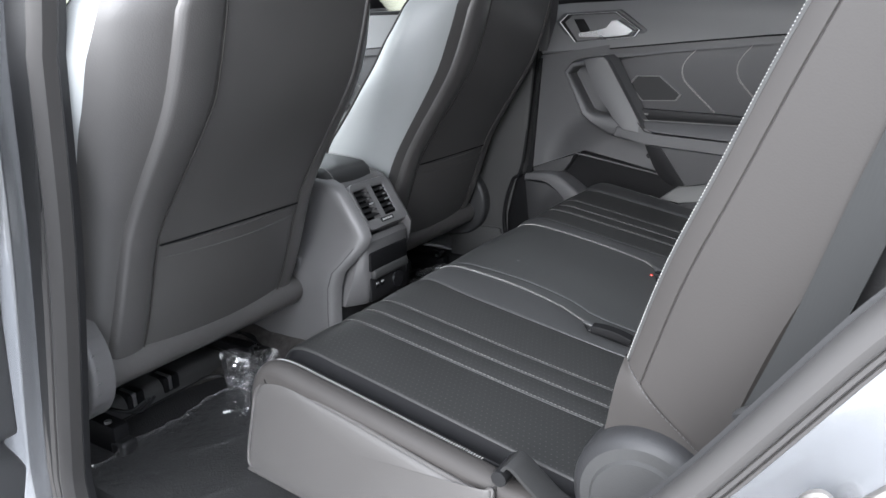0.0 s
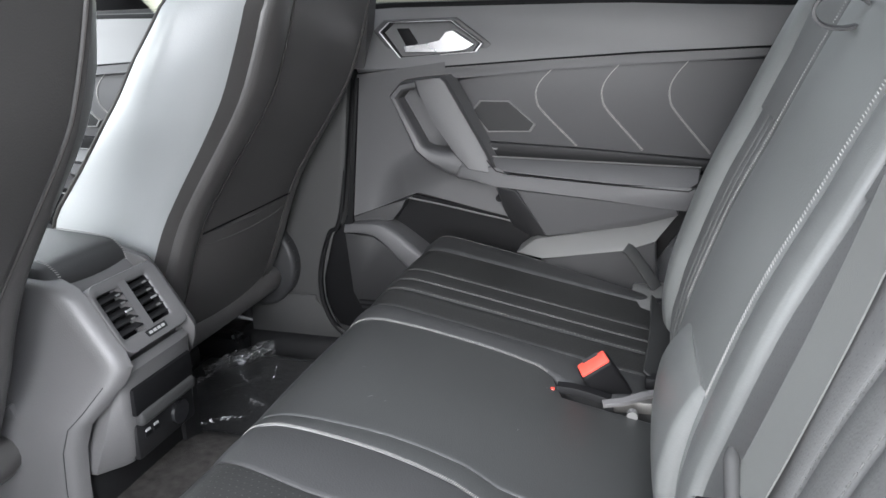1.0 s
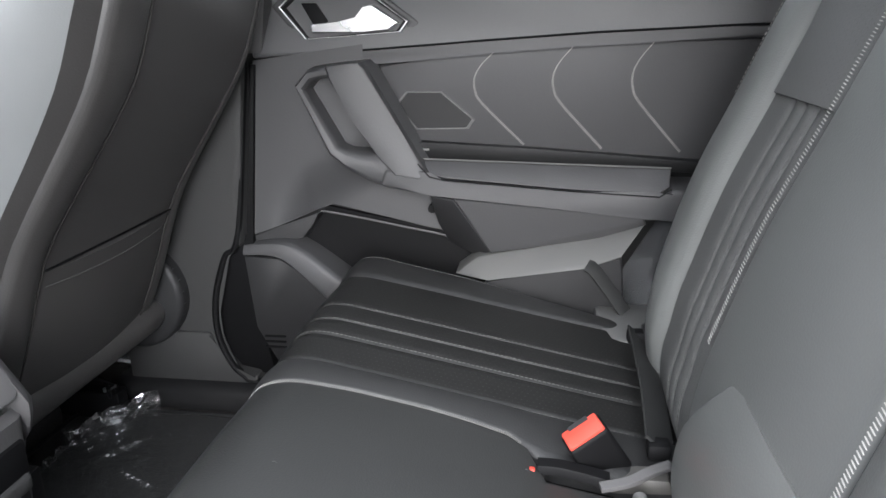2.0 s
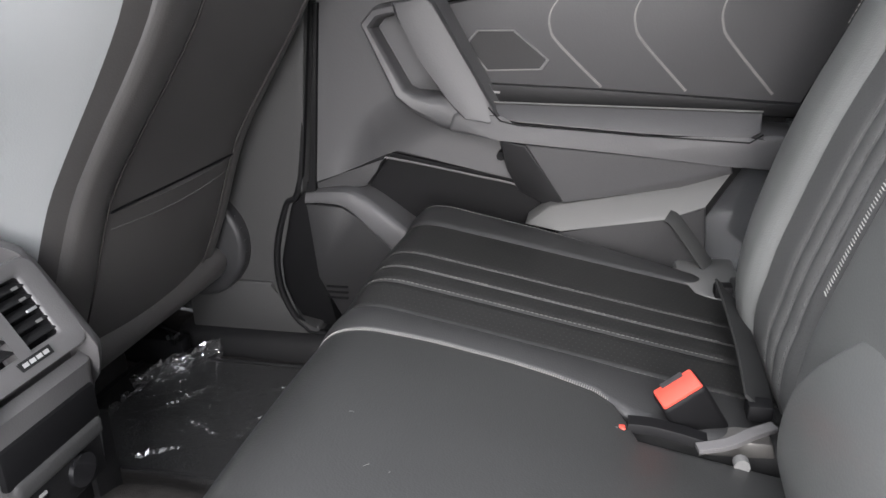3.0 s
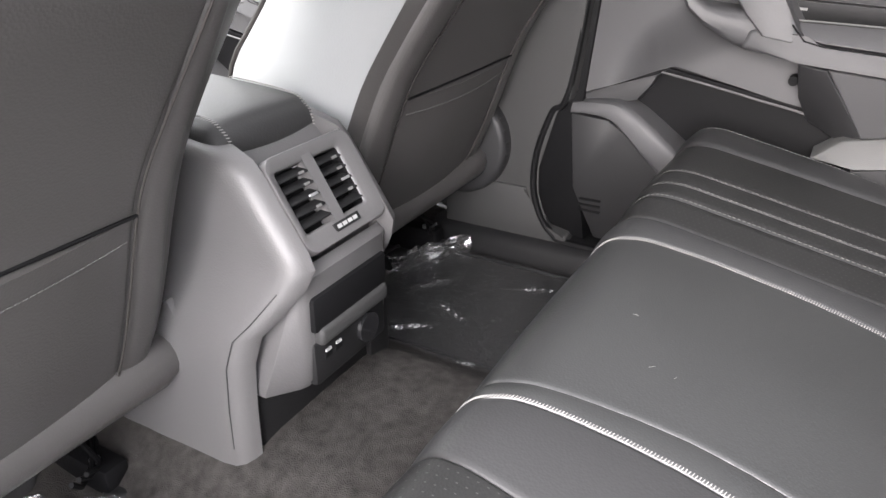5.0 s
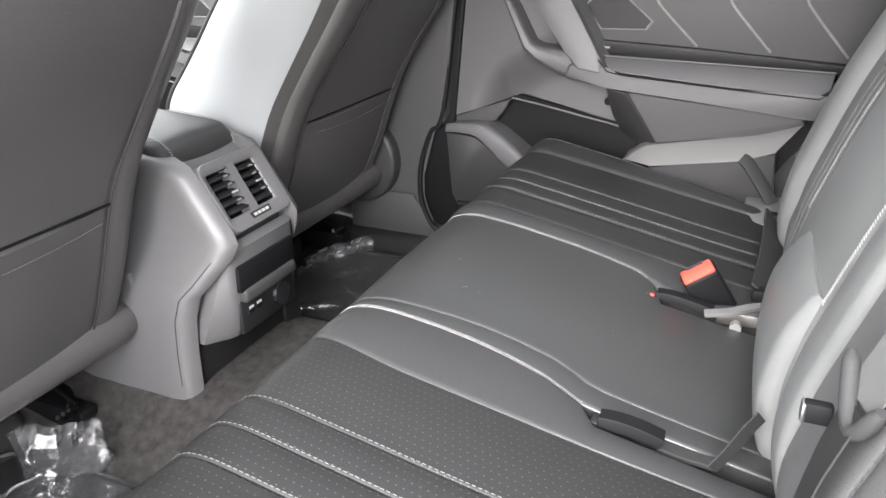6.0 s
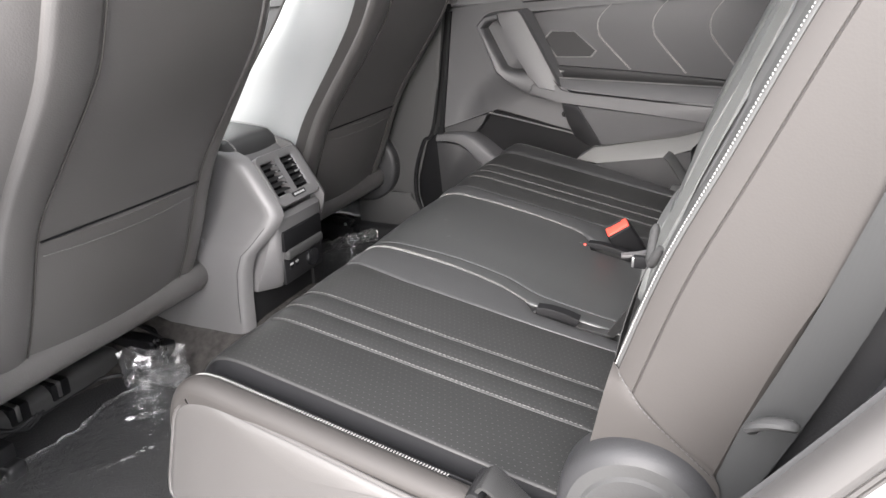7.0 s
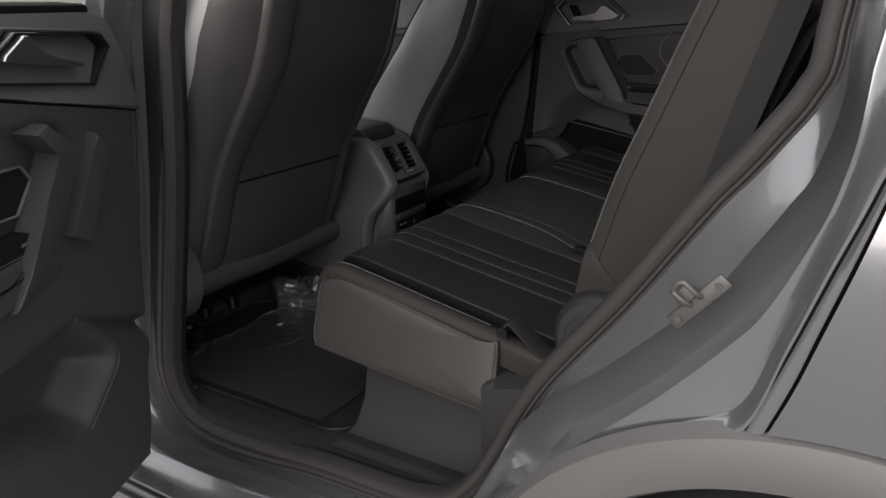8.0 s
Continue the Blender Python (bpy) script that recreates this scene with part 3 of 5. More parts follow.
part("pillar_trim", prism([(-.535, .44), (-.535, .592), (-.345, .592), (-.335, .56), (-.30, .51), (-.25, .50), (-.25, .44)], .728, .80, .006), DRUM, car)
part("pillar_trim", prism([(-.60, .43), (-.60, .66), (-.54, .85), (-.42, 1.3), (-.235, 1.3), (-.345, .85), (-.415, .54), (-.415, .43)], -.765, -.735, .008), DARK, car)

part("door_seal", tube(spline([(-.218, .765, 1.28), (-.240, .752, 1.05), (-.270, .742, .80), (-.300, .738, .755), (-.328, .735, .66), (-.325, .735, .57), (-.285, .735, .50), (-.20, .735, .482), (.30, .735, .482)], 60), .007, 8, flat=1.3, up=(0, 1, 0)), BLACK, car, "black rubber seal of the far door")
part("door_gap", prism([(-.222, 1.13), (-.255, .80), (-.300, .76), (-.335, .64), (-.33, .56), (-.29, .50), (-.22, .488), (-.24, .60), (-.245, .79), (-.212, 1.13)], .757, .80, .002), BLACK, car)
# wheel-house side trims beside the rear seat, and the panel under its near end
part("seat_side_trim", grid([[(x, y, z) for x, z in spline([(.04, .43), (.065, .50), (.08, .56), (.095, .62)], 8)] for y in (-.625, -.62)] +
     [[(x, -.30, z) for x, z in spline([(.04, .43), (.065, .50), (.08, .56), (.095, .62)], 8)]]), DRUM, car)
rows = []
for x in np.linspace(.045, .52, 20):
    lo = .432
    rows.append([(x, -.735, lo), (x + .008, -.70, lo + .004), (x + .012, -.665, lo + .02), (x + .015, -.64, lo + .06), (x + .02, -.632, .56), (x + .03, -.63, .62)])
part("seat_side_trim", grid(rows), DRUM, car, "grey plastic kick panel")
part("seat_end_trim", prism([(.362, .42), (.362, .632), (.385, .645), (.60, .675), (.68, .80), (.72, .80), (.62, .42)], -.70, -.60, .012), DRUM, car, "grey plastic trim behind the cushion")
def arc(cx, cz, r, a0, a1, n=24):
    return [(cx + r * math.cos(radians(a)), cz + r * math.sin(radians(a))) for a in np.linspace(a0, a1, n)]


# pivot cover: a lying drum with a stepped, rounded end
rows = []
for dr, y in ((.0, -.610), (.0, -.634), (-.001, -.644), (-.004, -.652), (-.009, -.657), (-.014, -.660), (-.026, -.662), (-.029, -.666), (-.045, -.668), (-.075, -.669)):
    rows.append([(x, y, z) for x, z in arc(.556, .738, .082 + dr, 215, -50, 40)])
part("pivot_cover", grid(rows[:6]), PILLAR, car, "rounded dark grey pivot cover")
part("pivot_end", grid(rows[5:]), DRUM, car, "paler rounded end of the pivot cover")
side = spline([(.62, .62), (.66, .80), (.74, 1.0), (.82, 1.2), (.86, 1.3)], 14)
part("seat_side_filler", prism([(.56, .62), (.585, .80), (.635, .92), (.78, 1.28), (.95, 1.28), (.80, .62)], -.602, -.57, .006), PILLAR, car)
part("rear_side_trim", grid([[(x, -.80, z) for x, z in side], [(x, -.74, z) for x, z in side], [(x + .01, -.69, z) for x, z in side], [(x + .2, -.66, z) for x, z in side]]), PILLAR, car, "dark side trim behind the seat")
part("rear_side_trim", grid([[(x, .80, z) for x, z in side], [(x - .02, .70, z) for x, z in side], [(x + .2, .66, z) for x, z in side]]), PILLAR, car)


# ---- doors ----
def lerp_line(a, b, n=24, y=0.0, bow=0.0):
    return [(a[0] + (b[0] - a[0]) * k / (n - 1), y, a[1] + (b[1] - a[1]) * k / (n - 1) + bow * math.sin(math.pi * k / (n - 1))) for k in range(n)]


def slab(points, back):
    """A moulded facet: a front outline of places, its edges carried back to the depth y = back."""
    bm = bmesh.new()
    f = [bm.verts.new(p) for p in points]
    b = [bm.verts.new((p[0], back, p[2])) for p in points]
    n = len(points)
    bm.faces.new(f)
    for i in range(n):
        bm.faces.new((f[i], b[i], b[(i + 1) % n], f[(i + 1) % n]))
    es = [e for e in bm.edges if e.verts[0] in f and e.verts[1] in f]
    bmesh.ops.bevel(bm, geom=es, offset=.004, segments=3, affect="EDGES", profile=.5)
    return bm


def away(p, q, poly):
    """Distance from the outline, positive inside it, for arrays of places."""
    best, inside = np.full(p.shape, 9.0), np.zeros(p.shape, bool)
    for (a, b), (c, d) in zip(poly, poly[1:] + poly[:1]):
        t = np.clip(((p - a) * (c - a) + (q - b) * (d - b)) / ((c - a) ** 2 + (d - b) ** 2), 0, 1)
        best = np.minimum(best, np.hypot(p - a - t * (c - a), q - b - t * (d - b)))
        inside ^= ((b > q) != (d > q)) & (p < (c - a) * (q - b) / (d - b + 1e-12) + a)
    return np.where(inside, best, -best)


def smooth(v):
    v = np.clip(v, 0, 1)
    return v * v * (3 - 2 * v)


def pocket_lining(d):
    """Lower lining of the open door: one moulded sheet with a shadow step, a map pocket and a hollow behind the handle."""
    v, u = np.meshgrid(np.linspace(0, 1, 110), np.linspace(0, 1, 110))
    z = .440 + v * (1.124 - .440)
    left = np.interp(z, [.44, .55, .66, .70, .90, 1.12], [-.180, -.204, -.236, -.228, -.228, -.236])
    x = left + (.56 - left) * u ** 1.3
    z = z + np.interp(x, [-.24, .11, .60], [-.010, .049, .070]) * v ** 3
    pocket = [(.002, .808), (-.030, .784), (-.063, .754), (-.096, .722), (-.112, .697), (-.108, .676), (-.090, .655), (-.010, .594), (.040, .600), (.089, .620), (.213, .660), (.42, .73), (.42, .79), (.18, .80)]
    handle = [(-.010, 1.120), (-.045, 1.085), (.060, .930), (.40, .90), (.52, 1.13), (.20, 1.145)]
    y = .772 + .082 * smooth(away(x, z, pocket) / .050 + .04) + .022 * smooth(away(x, z, handle) / .03 + .3)
    ledge = np.interp(x, [-.24, -.10, .0], [.708, .765, .810]) - z
    y = y + .030 * smooth(ledge / .006) * smooth(1 - ledge / np.interp(x, [-.24, -.02], [.060, .010])) * smooth((.0 - x) / .06)
    y = y - .014 * smooth((.62 - z) / .12) + .05 * smooth(1 - (x - left) / .012) ** 2
    for _ in range(2):                      # soften the moulding
        y[1:-1, 1:-1] = (y[1:-1, 1:-1] * 2 + y[:-2, 1:-1] + y[2:, 1:-1] + y[1:-1, :-2] + y[1:-1, 2:]) / 6
    sheet = [[(x[i, j], y[i, j], z[i, j]) for j in range(110)] for i in range(110)]
    bm = grid(sheet)
    grid([[(p[0] + .004, .855, p[2]) for p in sheet[0]], sheet[0]], bm=bm)
    grid([[(r[0][0], .850, r[0][2] + .004) for r in sheet], [r[0] for r in sheet]], bm=bm)
    part("moulded_lining", bm, SOFT, d, "dark moulded lining with a map pocket")
    rim = spline([(px, .7705, pz) for px, pz in pocket[:8]], 40)
    part("pocket_rim", tube(rim, .0034, 8, flat=.7, up=(0, 1, 0)), SOFT, d)
    part("lower_edge", tube([(x0, .772, .442) for x0 in np.linspace(-.176, .54, 8)], .010, 8), BLACK, d)


def door_panel(name, label, opened=False):
    """Inner door lining, in place for the car's right rear door."""
    flat = lambda y: .768 - (.768 - y) * (.22 if opened else 1.0)
    d = thing(name, label, "car door")
    # lower carrier behind everything
    if not opened:
        part("carrier", prism([(-.235, 1.128), (-.262, .77), (-.270, .60), (-.25, .49), (.30, .49), (.42, .60), (.55, .83), (.70, 1.05), (.78, 1.18), (.267, 1.165)], .834, .86, .004), DARK, d)
    # upper lining, over the long crease line
    top = [(-.220, 1.140), (.0, 1.1565), (.221, 1.1715), (.414, 1.1835), (.649, 1.193), (.82, 1.196), (.86, 1.265), (.40, 1.282), (-.05, 1.288), (-.212, 1.286)]
    if opened:
        top[0:3] = [(-.236, 1.118), (.0, 1.159), (.105, 1.177), (.221, 1.183)]
        top[-1:] = [(-.160, 1.289), (-.196, 1.280), (-.214, 1.262), (-.232, 1.21)]
    part("upper_lining", prism(top, .732, .82, .007, 3, tilt=.24), UPPER, d, "soft grey upper lining")
    part("window_ledge", box(-.165 if opened else -.215, .86, .80, .86, 1.268, 1.296, .008), BLACK, d)
    crease = [(-.217, 1.138), (.0, 1.1545), (.221, 1.1695), (.414, 1.1815), (.649, 1.191), (.80, 1.194)]
    if opened:
        crease[:3] = [(-.233, 1.116), (.105, 1.176)]
    part("crease", tube([(px, .774, pz) for px, pz in crease], .0026, 6), BLACK, d)
    if opened:
        pocket_lining(d)
    else:
        # strip under the crease, over the insert
        part("shoulder_strip", prism([(-.03, 1.126), (.012, 1.129), (.087, 1.134), (.233, 1.147), (.378, 1.157), (.523, 1.164), (.72, 1.170), (.80, 1.192), (.649, 1.189), (.414, 1.1795), (.221, 1.1675), (.0, 1.1525), (-.06, 1.148)], .768, .83, .008, 3), SOFT, d)
        # front lining: one sheet that sinks into the hollow under the handle
        field = []
        for x in np.linspace(0, 1, 70):
            row = []
            for v in np.linspace(0, 1, 50):
                z = float(np.interp(v, [0, 1], [1.1365 + .074 * (.385 * x), np.interp(-.262 + .43 * x, [-.262, -.099, .15, .20], [.792, .850, .795, .76])]))
                left = float(np.interp(z, [.755, .792, .995, 1.133], [-.265, -.259, -.235, -.218]))
                xx = left + (float(np.interp(z, [.80, .90, .93, 1.0, 1.13], [.168, .168, .118, .070, -.005])) - left) * x
                d1 = (xx + .165) * .50 + (.99 - z) * .87              # how far below a slanting line
                u = min(max((d1 - .055) / .12, 0), 1) * min(max((xx + .215) / .09, 0), 1)
                row.append((xx, .766 + .058 * u * u * (3 - 2 * u), z))
            field.append(row)
        bm = grid(field)
        grid([[(p[0], .83, p[2]) for p in field[0]], [(p[0] - .001, p[1] + .006, p[2]) for p in field[0]], field[0]], bm=bm)
        part("front_lining", bm, SOFT, d, "grey moulded lining")
    # stitched insert
    part("insert", prism([(-.02, 1.12), (.14, 1.143), (.40, 1.162), (.72, 1.175), (.62, .950), (.30, .972), (.06, .985)], .787, .83, .006), SOFT, d, "grey leatherette insert with pale chevron stitching")
    for dx, dz in ((0, 0), (.1435, .010), (.284, .017)):
        line = spline([(.231 + dx, .785, 1.146 + dz), (.211 + dx, .785, 1.126 + dz * .7), (.199 + dx, .785, 1.104 + dz * .5), (.200 + dx, .785, 1.080 + dz * .3), (.215 + dx, .785, 1.055 + dz * .1), (.2935 + dx, .785, .979 - dz * .7)], 50)
        part("chevron_stitching", ladder(line, .0026, .0030, .0009, (.75, 0, .66), 0), THREAD, d)
    # speaker
    hexo = [(.050, 1.055), (.071, 1.079), (.137, 1.079), (.200, 1.027), (.188, 1.010), (.089, 1.008)]
    c = np.mean(hexo, 0)
    hexi = [tuple(c + (np.array(p) - c) * .93) for p in hexo]
    sp = part("speaker", frame_prism(hexo, hexi, .779, .815, .002), LIGHT_TRIM, d, "six-sided speaker")
    part("grille", prism(hexi, .7835, .814), DARK, sp, "black mesh grille")
    # dark strip, armrest
    part("dark_strip", prism([(.050, .990), (.083, .988), (.294, .978), (.444, .968), (.62, .957), (.62, .936), (.30, .945), (.085, .958)], .762, .83, .002), DARK, d, "black decor strip")
    part("strip_lettering", prism([(.078, .9775), (.116, .9755), (.116, .9715), (.078, .9735)], .7605, .763), LIGHT_TRIM, d)
    arm = part("armrest", slab([(px, flat(py), pz) for px, py, pz in ((.099, .748, .957), (.30, .748, .9515), (.556, .748, .946), (.552, .722, .918), (.532, .716, .9055), (.372, .714, .9135), (.152, .714, .9285), (.125, .716, .935))], .83), SOFT, d, "padded armrest with an edge highlight drawn on")
    # Pale tube drawn along the top edge as its gloss highlight.
    part("armrest_highlight", tube(lerp_line((.100, .9590), (.556, .9480), 40, flat(.7455)), .0014, 6), LIGHT_TRIM, arm)
    part("armrest_base", prism([(.100, .950), (.124, .932), (.152, .9255), (.372, .9105), (.533, .9025), (.555, .916), (.62, .915), (.62, .852), (.513, .862), (.319, .881), (.119, .898), (.03, .912), (.04, .945)], flat(.708), .83, .009, 3), SOFT, d)
    part("armrest_seam", tube([(px, flat(.7085), pz) for px, pz in ((.103, .956), (.124, .9325), (.152, .926), (.372, .911), (.533, .903), (.553, .917))], .0015, 6), BLACK, d)
    # pull handle: a slanted loop that runs into the armrest's base
    if opened:
        gh = part("pull_handle", slab([(-.076, .752, 1.104), (-.109, .750, 1.073), (-.104, .750, 1.055), (-.037, .750, .931), (.010, .754, .955), (-.073, .754, 1.080)], .80), SOFT, d, "moulded pull handle")
        part("handle_grip", slab([(.047, .748, 1.136), (-.020, .748, 1.088), (.034, .748, .981), (.087, .748, .918), (.161, .748, .888), (.128, .742, .934), (.082, .742, 1.013), (.032, .742, 1.090), (.086, .742, 1.127)], .785), SOFT, gh, "padded grip")
    else:
        outer = [(-.124, 1.096), (-.099, 1.123), (-.064, 1.129), (.0, 1.135), (.011, 1.125), (.078, 1.005), (.123, .933), (.115, .899), (.02, .912), (-.035, .941), (-.067, .968)]
        inner = [(-.103, 1.087), (-.090, 1.102), (-.075, 1.106), (-.060, 1.108), (-.050, 1.094), (-.016, 1.034), (.026, .976), (.014, .973), (-.004, .974), (-.031, .977), (-.045, .985)]
        rows = []
        mixr = lambda f: [(o[0] + (i[0] - o[0]) * f, o[1] + (i[1] - o[1]) * f) for o, i in zip(outer, inner)]
        for f, y in ((-.16, .772), (-.04, .750), (.04, .729), (.14, .717), (.30, .712), (.70, .713), (.88, .717), (.97, .726), (1, .75), (1, .80)):
            rows.append([(x, y, z) for x, z in mixr(f)])
        gh = part("pull_handle", grid(rows, close_v=True), SOFT, d, "moulded pull handle")
        part("handle_recess", prism(inner, .778, .79), PILLAR, gh)
        part("handle_grip", slab([(-.061, .712, 1.129), (-.02, .705, 1.133), (.0, .706, 1.135), (.010, .712, 1.125), (.078, .712, 1.006), (.122, .714, .934), (.105, .704, .928), (.062, .698, .936), (.030, .703, .969), (-.016, .703, 1.036), (-.052, .706, 1.104)], .745), SOFT, gh)
        part("grip_seam", tube([(-.061, .7105, 1.129), (-.053, .7045, 1.105), (-.046, .7035, 1.094)], .0012, 6), PILLAR, gh)
    # door opener
    bez = [(-.160, 1.231), (-.136, 1.252), (.010, 1.254), (.080, 1.204), (.066, 1.186), (-.112, 1.174)]
    c = np.mean(bez, 0)
    if opened:
        bez[2:5] = [(.070, 1.262), (.136, 1.222), (.120, 1.196)]
        c = np.mean(bez, 0)
    ring = lambda f: [tuple(c + (np.array(p) - c) * f) for p in bez]
    part("opener_dish", frame_prism(ring(1.16), ring(.99), .7785, .80, .004), SOFT, d)
    op = part("door_opener", frame_prism(bez, ring(.93), .768, .80, .002), DARK, d, "door opener in a six-sided bezel")
    # On the open door, rim and cup are darkened to stand for its shade.
    part("chrome_rim", frame_prism(ring(1.0), ring(.975), .7665, .79, .0008), PIANO if opened else CHROME, op)
    part("cup", prism(ring(.95), .794, .80), PILLAR if opened else HARD, op)
    if not opened:
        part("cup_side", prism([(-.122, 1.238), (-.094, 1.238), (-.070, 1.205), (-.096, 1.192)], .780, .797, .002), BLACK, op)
    lever = [(-.074, 1.213), (-.02, 1.221), (.019, 1.231), (.050, 1.258), (.060, 1.258), (.100, 1.234), (.105, 1.226), (.051, 1.219), (-.072, 1.206)]
    part("lever", prism(lever if opened else [(-.098, 1.200), (-.05, 1.204), (-.015, 1.210), (-.001, 1.230), (.016, 1.233), (.064, 1.202), (.044, 1.190), (.0, 1.187), (-.098, 1.186)], .760, .785, .0015, 1), CHROME, op, "satin chrome lever", smooth=False)
    if not opened:
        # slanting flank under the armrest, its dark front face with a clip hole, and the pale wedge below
        # Flank front darkened, wedge paled: light on their slopes put into colour.
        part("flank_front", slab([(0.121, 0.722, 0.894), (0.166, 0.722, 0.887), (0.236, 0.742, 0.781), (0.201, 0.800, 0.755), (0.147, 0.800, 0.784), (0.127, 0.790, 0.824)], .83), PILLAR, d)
        part("clip_hole", tube([(.114, .796, .850), (.114, .822, .850)], .0085, 14, up=(1, 0, 0)), BLACK, d)
        part("lower_flank", slab([(0.166, 0.724, 0.888), (0.512, 0.724, 0.860), (0.518, 0.735, 0.844), (0.435, 0.742, 0.815), (0.235, 0.744, 0.778)], .82), SOFT, d)
        part("wedge", slab([(0.167, 0.735, 0.738), (0.210, 0.745, 0.772), (0.434, 0.742, 0.816), (0.517, 0.735, 0.846), (0.472, 0.690, 0.794), (0.409, 0.690, 0.772), (0.232, 0.690, 0.742)], .81), LIGHT_TRIM, d, "lower wedge, light from above in its pale grey")
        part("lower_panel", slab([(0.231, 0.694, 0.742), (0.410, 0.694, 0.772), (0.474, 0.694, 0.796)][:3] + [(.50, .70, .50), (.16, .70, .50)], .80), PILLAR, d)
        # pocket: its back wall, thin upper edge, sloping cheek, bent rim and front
        # Black on the back wall stands in for the pocket's inner shade.
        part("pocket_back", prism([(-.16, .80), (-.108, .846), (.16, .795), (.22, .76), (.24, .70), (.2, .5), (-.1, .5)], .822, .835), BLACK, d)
        part("pocket_edge", tube(spline([(-.108, .780, .846), (-.04, .795, .831), (.06, .803, .810), (.15, .803, .792), (.205, .80, .764)], 30), .0022, 6), HARD, d)
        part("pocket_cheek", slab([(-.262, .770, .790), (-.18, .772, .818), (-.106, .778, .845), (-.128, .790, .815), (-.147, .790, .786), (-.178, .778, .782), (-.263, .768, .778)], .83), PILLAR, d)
        rim_top = spline([(-.2645, .756, .778), (-.220, .752, .784), (-.176, .750, .785), (-.140, .748, .770), (-.105, .744, .747), (-.068, .740, .720), (-.03, .736, .693), (.02, .734, .66)], 30)
        rim_low = spline([(-.2665, .750, .755), (-.225, .746, .757), (-.187, .744, .751), (-.155, .742, .728), (-.120, .738, .696), (-.088, .736, .668), (-.055, .734, .642), (-.01, .732, .61)], 30)
        rows = []
        for a, b in zip(rim_top, rim_low):
            rows.append([(a[0], .83, a[2]), (a[0], a[1] + .012, a[2] + .001), (a[0], a[1] + .004, a[2] - .001)] + [tuple(a + (b - a) * f - np.array((0, .003 * math.sin(f * math.pi), 0))) for f in np.linspace(.12, .88, 6)] + [(b[0], b[1] + .004, b[2] + .001), (b[0], b[1] + .012, b[2]), (b[0], .79, b[2])])
        part("pocket_rim", grid(rows), SOFT, d)
        part("pocket_front", prism([(-.266, .755), (-.19, .750), (-.157, .727), (-.122, .695), (-.06, .64), (.0, .60), (.20, .60), (.20, .50), (-.20, .50), (-.252, .60)], .752, .80, .004), PILLAR, d, "dark map pocket")
        for k in range(3):
            part("pocket_rib", box(-.235, -.19, .748, .753, .556 + k * .012, .560 + k * .012, .001), BLACK, d)
    part("outer_skin", box(-.235, .86, .865, .885, .42, 1.28, .006), PAINT, d)
    return d


right_door = door_panel("rear_door", "closed rear door with dark grey lining and chrome lever")
front_door = door_panel("front_door", "front door lining beyond the passenger seat")
front_door.matrix_basis = Matrix.Translation((-1.16, 0.0, -.01))
left_door = door_panel("open_door", "open rear door with black lining and map pocket", opened=True)
# mirrored to the near side and swung open on its front hinges
left_door.matrix_basis = (Matrix.Translation((-.26, -.838, -.03)) @ Matrix.Rotation(radians(-65), 4, "Z")
                          @ Matrix.Translation((0, 0, 1.1)) @ Matrix.Rotation(radians(-5.0), 4, "X") @ Matrix.Translation((0, 0, -1.1))
                          @ Matrix.Translation((.235, .77, 0)) @ Matrix.Diagonal((1, -1, 1, 1)))


# ---- rear bench ----
bench = thing("rear_bench", "three-place rear bench in black perforated leather with pale stitching", "car seat")
cush = spline([(.03, .585), (-.015, .60), (-.038, .66), (-.036, .72), (-.016, .764), (.02, .779), (.10, .766), (.25, .736), (.40, .706), (.528, .682)], 60)
back = spline([(.585, .60), (.538, .65), (.510, .70), (.499, .76), (.506, .825), (.523, .89), (.558, 1.0), (.60, 1.10), (.65, 1.22), (.685, 1.29), (.72, 1.31)], 64)
RECESS = back + normals2(back) * -(.030 * np.clip((back[:, 1] - .72) / .08, 0, 1) * np.clip((1.30 - back[:, 1]) / .1, 0, 1))[:, None]
SHALLOW = back + (RECESS - back) * .33
CUT = int(np.searchsorted(back[:, 1], 1.118))


def share(y, a, b):
    return (y - a) / (b - a)


def cu(x):
    """Share of the cushion's curve at which its top reaches x."""
    return (12 + float(np.interp(x, cush[12:, 0], np.arange(len(cush) - 12)))) / (len(cush) - 1)


def ba(z):
    return float(np.interp(z, back[:, 1], np.arange(len(back)))) / (len(back) - 1)


base = part("seat_base", box(.03, .52, -.60, .63, .50, .655, .02), DARK, bench)
# Black leather tone carries the shade of this hollow strip.
part("near_channel", pad(cush, -.626, -.587, r=.004, crown=-.010, depth=.05), BLACK, bench, "hollow strip beside the panel, shade in its black")
part("edge_roll", pad(cush, -.662, -.621, r=.020, crown=.0, depth=.05), VINYL, bench, "rounded vinyl edge roll")
CX = cush[:, 0]
near_edge = np.interp(CX, [.0, .11, .25, .35, .47], [-.240, -.250, -.248, -.247, -.243])
near_seam = np.interp(CX, [0, .025, .07, .11, .16, .20, .25, .305], [-.160, -.152, -.145, -.142, -.142, -.146, -.156, -.181])
bolster_edge = np.where(CX > .312, -.209, near_seam)
strip_edge = np.where(CX > .312, -.180, near_seam)
strip_seam = near_seam + np.interp(CX, [.02, .15, .27, .34, .45], [.022, .034, .040, .036, .034])
far_seam = np.interp(CX, [.0, .04, .10, .20, .25, .30, .322], [.186, .197, .205, .205, .200, .190, .172])
far_edge = np.where(CX > .326, .160, far_seam)
middle_edge = np.where(CX > .326, .114, far_seam)
